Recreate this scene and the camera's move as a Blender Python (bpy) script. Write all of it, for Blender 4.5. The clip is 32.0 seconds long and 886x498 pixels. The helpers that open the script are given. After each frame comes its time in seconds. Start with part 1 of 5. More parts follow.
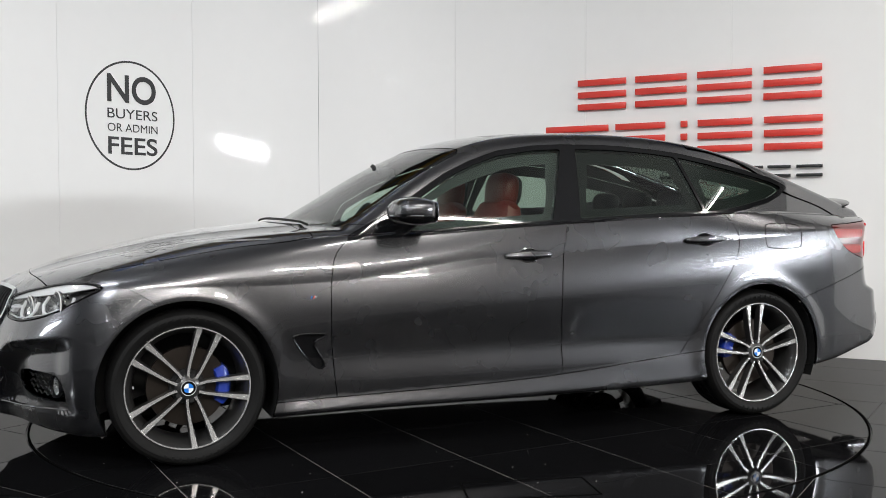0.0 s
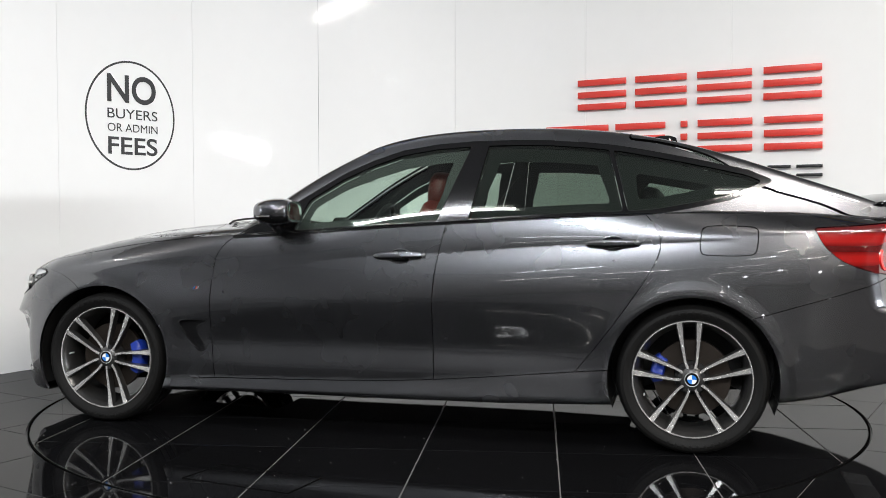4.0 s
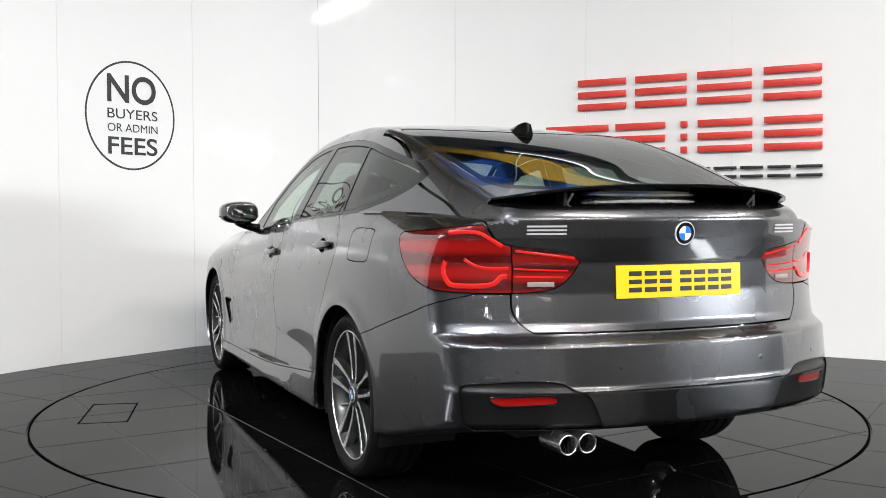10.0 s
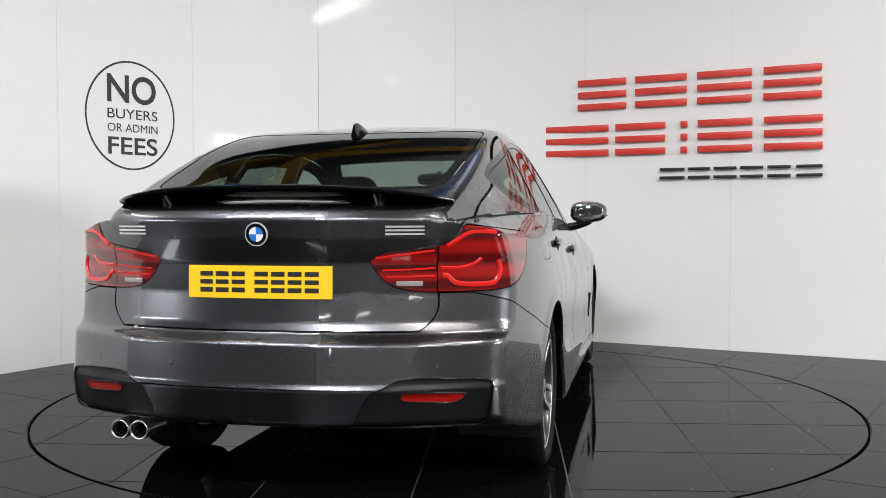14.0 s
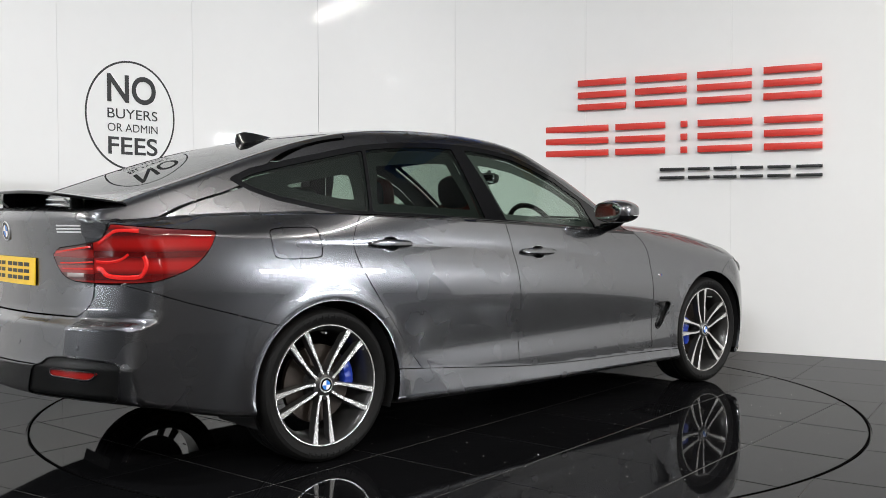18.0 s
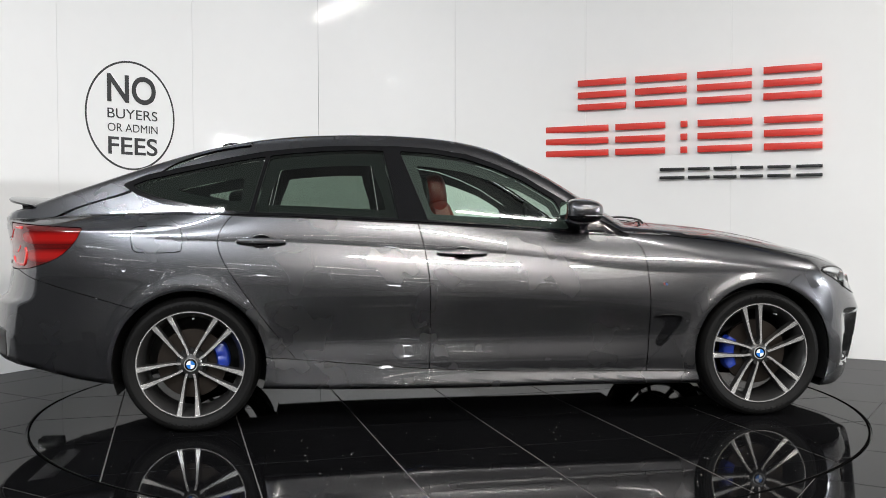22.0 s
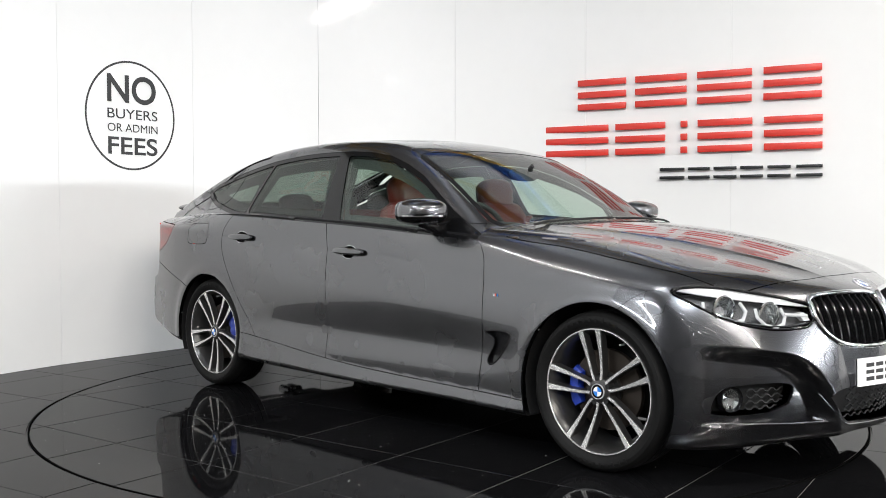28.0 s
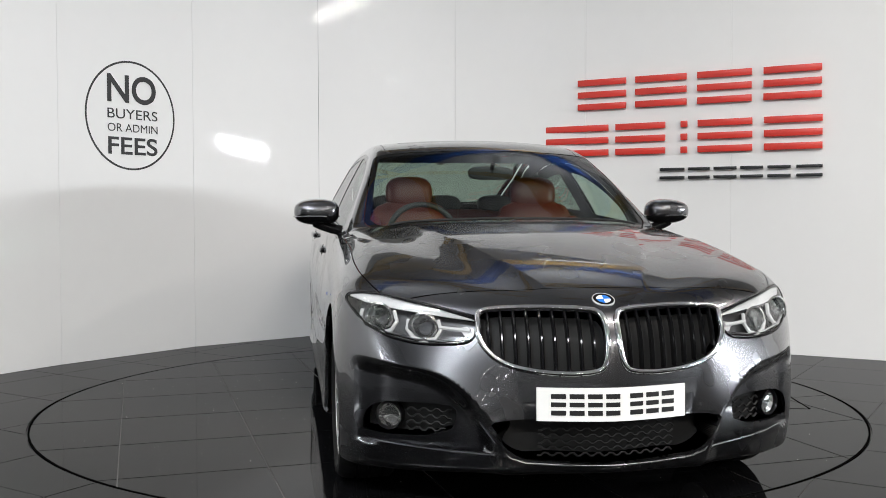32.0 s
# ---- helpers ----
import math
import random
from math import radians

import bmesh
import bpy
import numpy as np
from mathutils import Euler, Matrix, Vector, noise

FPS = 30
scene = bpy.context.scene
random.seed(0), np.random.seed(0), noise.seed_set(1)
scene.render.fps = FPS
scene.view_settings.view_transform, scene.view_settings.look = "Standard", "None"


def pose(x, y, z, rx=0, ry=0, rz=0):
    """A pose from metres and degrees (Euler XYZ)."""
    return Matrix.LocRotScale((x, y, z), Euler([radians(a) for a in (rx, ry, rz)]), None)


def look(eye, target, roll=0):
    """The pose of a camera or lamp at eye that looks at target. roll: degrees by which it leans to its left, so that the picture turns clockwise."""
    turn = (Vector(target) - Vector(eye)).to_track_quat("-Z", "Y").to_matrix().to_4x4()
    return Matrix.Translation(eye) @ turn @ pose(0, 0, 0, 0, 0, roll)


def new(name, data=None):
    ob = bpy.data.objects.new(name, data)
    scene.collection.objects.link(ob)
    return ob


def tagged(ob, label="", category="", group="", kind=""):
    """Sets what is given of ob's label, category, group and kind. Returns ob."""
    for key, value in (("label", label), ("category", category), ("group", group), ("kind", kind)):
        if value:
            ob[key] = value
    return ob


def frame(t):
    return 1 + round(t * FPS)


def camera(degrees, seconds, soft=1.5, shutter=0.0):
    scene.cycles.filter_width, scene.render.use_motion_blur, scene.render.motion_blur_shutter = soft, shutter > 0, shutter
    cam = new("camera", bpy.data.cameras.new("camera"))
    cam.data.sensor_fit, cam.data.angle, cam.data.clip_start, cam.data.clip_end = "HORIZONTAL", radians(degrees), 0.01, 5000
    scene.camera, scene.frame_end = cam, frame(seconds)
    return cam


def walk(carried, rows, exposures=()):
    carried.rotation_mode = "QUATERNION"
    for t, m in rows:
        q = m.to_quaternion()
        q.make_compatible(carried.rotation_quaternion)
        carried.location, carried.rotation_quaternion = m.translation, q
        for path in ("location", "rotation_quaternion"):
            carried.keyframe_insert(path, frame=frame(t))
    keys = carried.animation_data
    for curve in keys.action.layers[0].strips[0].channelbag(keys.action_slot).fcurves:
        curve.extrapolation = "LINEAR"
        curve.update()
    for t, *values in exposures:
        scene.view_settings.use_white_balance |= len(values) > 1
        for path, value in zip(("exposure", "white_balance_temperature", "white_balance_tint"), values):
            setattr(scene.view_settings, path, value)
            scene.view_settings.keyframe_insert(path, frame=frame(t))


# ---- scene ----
cam = camera(49.4, 32.0, soft=0.85)
EYE = Vector((0.0, -5.5456, 1.0642))
AIM = Vector((-0.00493, 0.99935, -0.03582))
walk(cam, [(0.0, look(EYE, EYE + AIM, -0.12)), (32.0, look(EYE, EYE + AIM, -0.12))],
     [(0.0, 0.2), (1.0, 0.24), (3.0, 0.43), (6.0, 0.50), (9.0, 0.58), (11.0, 0.40), (13.0, 0.28), (14.0, 0.24), (17.0, 0.29), (20.0, 0.31), (23.0, 0.35), (28.0, 0.62), (30.0, 0.53), (31.0, 0.42), (32.0, 0.2)])

# ---- world and lights ----
world = bpy.data.worlds.new("hall_air")
scene.world = world
world.use_nodes = True
world.node_tree.nodes["Background"].inputs[0].default_value = (0.9, 0.95, 1.0, 1)
world.node_tree.nodes["Background"].inputs[1].default_value = 0.01


# ---- materials ----
def shader(name):
    m = bpy.data.materials.new(name)
    m.use_nodes = True
    nt = m.node_tree
    return m, nt, nt.nodes["Principled BSDF"]


def link(nt, a, b):
    nt.links.new(a, b)


def mat(name, color, rough=0.5, metal=0.0, coat=0.0, grain=0.0, scale=40.0, bump=0.0, spots=0.0, spec=0.5, vary=0.0, coat_rough=0.03):
    """A surface with a grain, larger stains, fine relief and, with vary, a tone of its own for each piece."""
    m, nt, b = shader(name)
    b.inputs["Base Color"].default_value = (*color, 1)
    b.inputs["Roughness"].default_value = rough
    b.inputs["Metallic"].default_value = metal
    b.inputs["Coat Weight"].default_value = coat
    b.inputs["Coat Roughness"].default_value = coat_rough
    b.inputs["Specular IOR Level"].default_value = spec
    if not (grain or bump or spots or vary):
        return m
    co = nt.nodes.new("ShaderNodeTexCoord")
    fine = nt.nodes.new("ShaderNodeTexNoise")
    fine.inputs["Scale"].default_value, fine.inputs["Detail"].default_value = scale, 4
    link(nt, co.outputs["Object"], fine.inputs["Vector"])
    wide = nt.nodes.new("ShaderNodeTexNoise")
    wide.inputs["Scale"].default_value, wide.inputs["Detail"].default_value = scale / 14, 3
    link(nt, co.outputs["Object"], wide.inputs["Vector"])
    tone = None
    for tex, amount in ((fine, grain), (wide, spots)):
        if not amount:
            continue
        r = nt.nodes.new("ShaderNodeMapRange")
        r.inputs["To Min"].default_value, r.inputs["To Max"].default_value = 1 - amount, 1 + amount
        link(nt, tex.outputs["Fac"], r.inputs["Value"])
        if tone is None:
            tone = r.outputs[0]
        else:
            k = nt.nodes.new("ShaderNodeMath")
            k.operation = "MULTIPLY"
            link(nt, tone, k.inputs[0]), link(nt, r.outputs[0], k.inputs[1])
            tone = k.outputs[0]
    if vary:
        oi = nt.nodes.new("ShaderNodeObjectInfo")
        r = nt.nodes.new("ShaderNodeMapRange")
        r.inputs["To Min"].default_value, r.inputs["To Max"].default_value = 1 - vary, 1 + vary
        link(nt, oi.outputs["Random"], r.inputs["Value"])
        if tone is None:
            tone = r.outputs[0]
        else:
            k = nt.nodes.new("ShaderNodeMath")
            k.operation = "MULTIPLY"
            link(nt, tone, k.inputs[0]), link(nt, r.outputs[0], k.inputs[1])
            tone = k.outputs[0]
    if tone is not None:
        v = nt.nodes.new("ShaderNodeVectorMath")
        v.operation = "SCALE"
        v.inputs[0].default_value = color
        link(nt, tone, v.inputs["Scale"])
        link(nt, v.outputs[0], b.inputs["Base Color"])
    if spots:
        r = nt.nodes.new("ShaderNodeMapRange")
        r.inputs["To Min"].default_value, r.inputs["To Max"].default_value = rough * 0.75, min(1, rough * 1.3)
        link(nt, wide.outputs["Fac"], r.inputs["Value"])
        link(nt, r.outputs[0], b.inputs["Roughness"])
    if bump:
        n = nt.nodes.new("ShaderNodeBump")
        n.inputs["Strength"].default_value, n.inputs["Distance"].default_value = bump, 0.002
        link(nt, fine.outputs["Fac"], n.inputs["Height"])
        link(nt, n.outputs[0], b.inputs["Normal"])
    return m


def sheen(nt, face_on, power, flat):
    """Gloss that grows from face_on towards flat as the surface is seen at a flatter angle."""
    lw = nt.nodes.new("ShaderNodeLayerWeight")
    lw.inputs["Blend"].default_value = 0.5
    p = nt.nodes.new("ShaderNodeMath")
    p.operation = "POWER"
    link(nt, lw.outputs["Facing"], p.inputs[0])
    p.inputs[1].default_value = power
    k = nt.nodes.new("ShaderNodeMath")
    k.operation = "MULTIPLY_ADD"
    link(nt, p.outputs[0], k.inputs[0])
    k.inputs[1].default_value, k.inputs[2].default_value = flat - face_on, face_on
    return k.outputs[0]


def polished(m, face_on, power, flat, rough):
    """Lays a mirror gloss over a dull surface."""
    nt = m.node_tree
    b, out = nt.nodes["Principled BSDF"], nt.nodes["Material Output"]
    b.inputs["Specular IOR Level"].default_value = 0.0
    shine = nt.nodes.new("ShaderNodeBsdfGlossy")
    shine.inputs["Roughness"].default_value = rough
    mix = nt.nodes.new("ShaderNodeMixShader")
    link(nt, sheen(nt, face_on, power, flat), mix.inputs[0])
    link(nt, b.outputs[0], mix.inputs[1]), link(nt, shine.outputs[0], mix.inputs[2])
    link(nt, mix.outputs[0], out.inputs[0])
    return m


def glass(name, tint, gloss=1.5):
    """A thin pane: clear with a tint, with a sharp mirror image that grows at a flat angle."""
    m, nt, b = shader(name)
    out = nt.nodes["Material Output"]
    nt.nodes.remove(b)
    clear = nt.nodes.new("ShaderNodeBsdfTransparent")
    clear.inputs[0].default_value = (*tint, 1)
    shine = nt.nodes.new("ShaderNodeBsdfGlossy")
    shine.inputs["Roughness"].default_value = 0.0
    fr = sheen(nt, 2 * ((gloss - 1) / (gloss + 1)) ** 2, 5, 1.0)
    mix = nt.nodes.new("ShaderNodeMixShader")
    link(nt, fr, mix.inputs[0]), link(nt, clear.outputs[0], mix.inputs[1]), link(nt, shine.outputs[0], mix.inputs[2])
    link(nt, mix.outputs[0], out.inputs[0])
    return m


def glow(name, color, power):
    m, nt, b = shader(name)
    b.inputs["Base Color"].default_value = (*color, 1)
    b.inputs["Emission Color"].default_value = (*color, 1)
    b.inputs["Emission Strength"].default_value = power
    return m


def wavy(m, weight, rough, strength):
    """A clear gloss over a dull board that is not quite flat: long upright waves."""
    nt = m.node_tree
    b = nt.nodes["Principled BSDF"]
    b.inputs["Coat Weight"].default_value, b.inputs["Coat Roughness"].default_value = weight, rough
    co = nt.nodes.new("ShaderNodeTexCoord")
    size = nt.nodes.new("ShaderNodeMapping")
    size.inputs["Scale"].default_value = (2.6, 2.6, 1.5)
    link(nt, co.outputs["Object"], size.inputs["Vector"])
    wave = nt.nodes.new("ShaderNodeTexNoise")
    wave.inputs["Scale"].default_value, wave.inputs["Detail"].default_value = 1.0, 3
    link(nt, size.outputs[0], wave.inputs["Vector"])
    n = nt.nodes.new("ShaderNodeBump")
    n.inputs["Strength"].default_value, n.inputs["Distance"].default_value = strength, 0.02
    link(nt, wave.outputs["Fac"], n.inputs["Height"])
    link(nt, n.outputs[0], b.inputs["Coat Normal"])
    return m


WALL = wavy(mat("white_gloss_panel", (0.80, 0.80, 0.795), 0.45, grain=0.012, scale=9, bump=0.01, spots=0.02, spec=0.1), 0.3, 0.05, 0.22)
JOINT = mat("white_joint_strip", (0.74, 0.74, 0.735), 0.35, grain=0.02, scale=60)
TILE = polished(mat("black_polished_tile", (0.004, 0.004, 0.0044), 0.04, grain=0.25, scale=30, bump=0.006, spots=0.2, vary=0.15), 0.03, 4.2, 0.47, 0.035)
HALL_FLOOR = mat("dark_hall_floor", (0.025, 0.025, 0.026), 0.3, grain=0.2, scale=5, spots=0.2, spec=0.2)
GROUT = mat("grey_grout", (0.105, 0.103, 0.099), 0.8, grain=0.3, scale=120, bump=0.2)
RINGM = mat("black_rubber_gap", (0.003, 0.003, 0.003), 0.9, spec=0.0, grain=0.2, scale=80)
DUST = mat("white_grit", (0.7, 0.69, 0.66), 0.7, grain=0.1, scale=90)
RED = mat("red_acrylic", (0.62, 0.035, 0.022), 0.35, grain=0.03, scale=30)
BLACK = mat("black_acrylic", (0.012, 0.013, 0.014), 0.35, grain=0.05, scale=30)
PRINT = mat("black_vinyl", (0.016, 0.017, 0.018), 0.45, grain=0.05, scale=50)
CEIL = mat("pale_hall_roof", (0.34, 0.34, 0.345), 0.85, grain=0.1, scale=3, spots=0.1)
HALL = mat("grey_hall_wall", (0.09, 0.09, 0.092), 0.8, grain=0.1, scale=3, spots=0.12)
BLUE_STEEL = mat("blue_painted_steel", (0.015, 0.07, 0.28), 0.4, grain=0.08, scale=12, spots=0.1)
YELLOW_STEEL = mat("yellow_painted_steel", (0.32, 0.19, 0.022), 0.5, grain=0.08, scale=12, spots=0.1)
HOUSING = mat("white_lamp_housing", (0.7, 0.7, 0.7), 0.5, grain=0.02, scale=20)


# ---- building blocks ----
def obj(name, verts, faces, material, parent=None, label="", smooth=False, matrix=None):
    me = bpy.data.meshes.new(name)
    me.from_pydata([tuple(v) for v in verts], [], [tuple(f) for f in faces])
    me.materials.append(material)
    if smooth:
        me.shade_smooth()
    me.update()
    ob = new(name, me)
    if matrix is not None:
        ob.matrix_basis = matrix
    ob.parent = parent
    return tagged(ob, label)


def part(name, bm, material, parent=None, label="", smooth=True, angle=35):
    """One mesh object out of a bmesh, under a thing or a part."""
    bmesh.ops.recalc_face_normals(bm, faces=bm.faces[:])
    me = bpy.data.meshes.new(name)
    bm.to_mesh(me)
    bm.free()
    me.materials.append(material)
    if smooth:
        me.shade_smooth()
        me.set_sharp_from_angle(angle=radians(angle))
    ob = new(name, me)
    ob.parent = parent
    return tagged(ob, label)


def add_box(bm, lo, hi, bevel=0.0, m=None):
    made = bmesh.ops.create_cube(bm, size=1)["verts"]
    s = Vector(hi) - Vector(lo)
    c = (Vector(hi) + Vector(lo)) / 2
    bmesh.ops.transform(bm, verts=made, matrix=Matrix.Translation(c) @ Matrix.Diagonal((*s, 1)))
    if bevel:
        edges = list({e for v in made for e in v.link_edges})
        made = bmesh.ops.bevel(bm, geom=edges, offset=bevel, segments=2, affect="EDGES", profile=0.5)["verts"]
    if m is not None:
        bmesh.ops.transform(bm, verts=made, matrix=m)
    return made


def box(name, lo, hi, material, parent=None, label="", bevel=0.004, m=None):
    bm = bmesh.new()
    add_box(bm, lo, hi, bevel, m)
    return part(name, bm, material, parent, label)


def prism(bm, pts, depth, m=None, bevel=0.0):
    """A flat outline (x, y) made depth thick along z."""
    vs = [bm.verts.new((x, y, 0)) for x, y in pts]
    f = bm.faces.new(vs)
    up = bmesh.ops.extrude_face_region(bm, geom=[f])
    top = [v for v in up["geom"] if isinstance(v, bmesh.types.BMVert)]
    bmesh.ops.translate(bm, verts=top, vec=(0, 0, depth))
    if bevel:
        es = [e for e in bm.edges if e.verts[0] in top and e.verts[1] in top]
        r = bmesh.ops.bevel(bm, geom=es, offset=bevel, segments=2, affect="EDGES", profile=0.5)
    if m is not None:
        bmesh.ops.transform(bm, verts=bm.verts[:], matrix=m)


def lathe(bm, prof, n=48, axis="y", m=None, closed=False):
    """Turns a profile of (radius, along) round an axis."""
    rings = []
    for r, a in prof:
        ring = []
        for i in range(n):
            t = 2 * math.pi * i / n
            ring.append(bm.verts.new((r * math.cos(t), a, r * math.sin(t))))
        rings.append(ring)
    pairs = list(zip(rings, rings[1:] + rings[:1])) if closed else list(zip(rings, rings[1:]))
    for p, q in pairs:
        for i in range(n):
            j = (i + 1) % n
            bm.faces.new((p[i], p[j], q[j], q[i]))
    if m is not None:
        bmesh.ops.transform(bm, verts=[v for ring in rings for v in ring], matrix=m)
    return rings


def empty(name, m=None):
    e = new(name)
    e.empty_display_size = 0.2
    if m is not None:
        e.matrix_basis = m
    return e


# ---- the round show bay ----
RADIUS = 2.242
CORNERS = [(-4.35, -1.75), (-3.93, -0.72), (-3.37, 0.24), (-2.75, 1.27), (-2.04, 2.2), (-1.13, 2.93), (0.07, 2.97), (1.15, 2.505), (2.19, 1.93), (3.22, 1.37), (4.25, 0.80), (5.28, 0.23)]
WALL_H = 3.35
for i, (a, b) in enumerate(zip(CORNERS, CORNERS[1:])):
    a, b = Vector((*a, 0)), Vector((*b, 0))
    d = (b - a).normalized()
    ln = (b - a).length
    m = Matrix.Translation(a) @ Matrix((( d.x, -d.y, 0, 0), (d.y, d.x, 0, 0), (0, 0, 1, 0), (0, 0, 0, 1)))
    gap = 0.0022 if i >= 7 else 0.0008 if i == 6 else 0.0
    e = 0.0022 if i >= 6 else 0.0008 if i == 5 else 0.0
    wall = box(f"wall_{i + 1}", (gap, 0, 0.0), (ln - e, 0.05, WALL_H), WALL, m=m)
    tagged(wall, "glossy white wall panel behind the turntable", kind="structure")
    # the row of panels shades as one curve
    ends = []
    for k in (i - 1, i + 1):
        k = min(max(k, 0), len(CORNERS) - 2)
        o = (Vector((*CORNERS[k + 1], 0)) - Vector((*CORNERS[k], 0))).normalized()
        ends.append(m.to_3x3().transposed() @ (Vector((o.y, -o.x, 0)) + Vector((d.y, -d.x, 0))).normalized())
    me = wall.data
    rot = wall.matrix_basis.to_3x3().transposed() @ m.to_3x3() if wall.matrix_basis != Matrix.Identity(4) else m.to_3x3()
    norms = []
    for f in me.polygons:
        front = (rot.transposed() @ f.normal).y < -0.9
        for v in f.vertices:
            x = (m.inverted() @ wall.matrix_basis @ me.vertices[v].co).x
            norms.append(rot @ ends[0 if x < ln / 2 else 1] if front else f.normal)
    me.shade_smooth()
    me.normals_split_custom_set(norms)
    if i < 6:
        continue
    strip = box(f"trim_{i + 1}", (-0.012, 0.004, 0.0), (0.012, 0.053, WALL_H), JOINT, bevel=0.001, m=m)
    tagged(strip, "white joint strip between wall panels", kind="structure")


# the wall goes on at both sides of the bay
BEYOND = [(-4.62, -2.95), (-4.35, -1.75)], [(5.28, 0.23), (6.31, -0.34), (7.34, -0.91), (8.37, -1.48)]
count = len(CORNERS)
for row in BEYOND:
    for a, b in zip(row, row[1:]):
        a, b = Vector((*a, 0)), Vector((*b, 0))
        d = (b - a).normalized()
        m = Matrix.Translation(a) @ Matrix(((d.x, -d.y, 0, 0), (d.y, d.x, 0, 0), (0, 0, 1, 0), (0, 0, 0, 1)))
        wall = box(f"wall_{count}", (0, 0, 0), ((b - a).length, 0.05, WALL_H), WALL, m=m, bevel=0.0)
        tagged(wall, "glossy white wall panel beside the turntable bay", kind="structure")
        count += 1


def on_wall(k, s, z, off=0.0):
    """A pose on a wall: x along it, y up, z out of it towards the hall."""
    a, b = Vector((*CORNERS[k], 0)), Vector((*CORNERS[k + 1], 0))
    d = (b - a).normalized()
    n = Vector((d.y, -d.x, 0))
    p = a + d * s + n * off + Vector((0, 0, z))
    return Matrix(((d.x, 0, n.x, p.x), (d.y, 0, n.y, p.y), (0, 1, 0, p.z), (0, 0, 0, 1)))


# floor: the still tiles round the turntable
floor = obj("floor", [(-14, -34, -0.0125), (14, -34, -0.0125), (14, 6, -0.0125), (-14, 6, -0.0125)], [(0, 1, 2, 3)], HALL_FLOOR)
tagged(floor, "dark grouted hall floor under black polished tiles", kind="structure")


def clip_line(poly, n, c):
    """The part of a flat outline on which n.p < c."""
    out = []
    for p, q in zip(poly, poly[1:] + poly[:1]):
        a, b = p[0] * n[0] + p[1] * n[1] - c, q[0] * n[0] + q[1] * n[1] - c
        if a < 0:
            out.append(p)
        if a * b < 0:
            t = a / (a - b)
            out.append((p[0] + t * (q[0] - p[0]), p[1] + t * (q[1] - p[1])))
    return out


def tile_outline(cx, cy, half, turn, inner=None, outer=None):
    """A square tile, cut by a circle; None where nothing is left."""
    ca, sa = math.cos(turn), math.sin(turn)
    n = 42
    edge = [(-half + 2 * half * i / n, -half) for i in range(n)] + [(half, -half + 2 * half * i / n) for i in range(n)]
    edge += [(half - 2 * half * i / n, half) for i in range(n)] + [(-half, half - 2 * half * i / n) for i in range(n)]
    pts = [((cx + x) * ca - (cy + y) * sa, (cx + x) * sa + (cy + y) * ca) for x, y in edge]
    r = [math.hypot(*p) for p in pts]
    if inner and max(r) <= inner:
        corners = pts[::n]
        return corners
    if inner:
        if min(r) > inner:
            return None
        poly = pts
        for k in range(96):
            t = 2 * math.pi * k / 96
            poly = clip_line(poly, (math.cos(t), math.sin(t)), inner)
            if len(poly) < 3:
                return None
        return poly
    if min(r) >= outer:
        return pts[::n]
    if max(r) <= outer + 0.004:
        return None
    # the run of points outside the circle, closed by an arc
    k = next(i for i in range(len(pts)) if r[i] > outer and r[i - 1] <= outer)
    run = []
    for i in range(len(pts)):
        if r[(k + i) % len(pts)] <= outer:
            break
        run.append(pts[(k + i) % len(pts)])
    t0, t1 = math.atan2(run[-1][1], run[-1][0]), math.atan2(run[0][1], run[0][0])
    d = (t1 - t0 + math.pi) % (2 * math.pi) - math.pi
    return run + [(outer * math.cos(t0 + d * i / 16), outer * math.sin(t0 + d * i / 16)) for i in range(17)]


def tile(name, poly, parent, z=0.0):
    m = len(poly)
    cx, cy = sum(p[0] for p in poly) / m, sum(p[1] for p in poly) / m
    vs = [(x, y, z - 0.012) for x, y in poly] + [(x, y, z - 0.0008) for x, y in poly]
    vs += [(x + (cx - x) * 0.0045, y + (cy - y) * 0.0045, z) for x, y in poly]
    fs = [tuple(range(2 * m, 3 * m))]
    for i in range(m):
        j = (i + 1) % m
        fs += [(i, j, m + j, m + i), (m + i, m + j, 2 * m + j, 2 * m + i)]
    return obj(name, vs, fs, TILE, parent)


STILL_TURN = radians(-32)
for i in range(-11, 12):
    for j in range(-11, 12):
        poly = tile_outline(i * 0.603 + 0.04, j * 0.603 + 0.25, 0.2995, STILL_TURN, outer=RADIUS + 0.004)
        if poly and all(math.hypot(*p) < 6.1 for p in poly):
            t = tile("floor_tile", poly, floor)
            t["kind"] = "structure"

# the turntable turns with its tiles
turntable = empty("turntable")
tagged(turntable, "round turntable laid with black polished square tiles", "turntable")
bm = bmesh.new()
lathe(bm, [(0.001, -0.0022), (RADIUS - 0.014, -0.0022), (RADIUS - 0.014, -0.011)], 96)
bmesh.ops.transform(bm, verts=bm.verts[:], matrix=Matrix.Rotation(radians(90), 4, "X"))
part("bed", bm, GROUT, turntable)
bm = bmesh.new()
lathe(bm, [(RADIUS - 0.012, -0.010), (RADIUS - 0.012, 0.0), (RADIUS - 0.004, 0.0005), (RADIUS - 0.004, -0.010)], 128)
bmesh.ops.transform(bm, verts=bm.verts[:], matrix=Matrix.Rotation(radians(90), 4, "X"))
part("rim", bm, RINGM, turntable, "black edge band")
TABLE_TURN = radians(8.41)
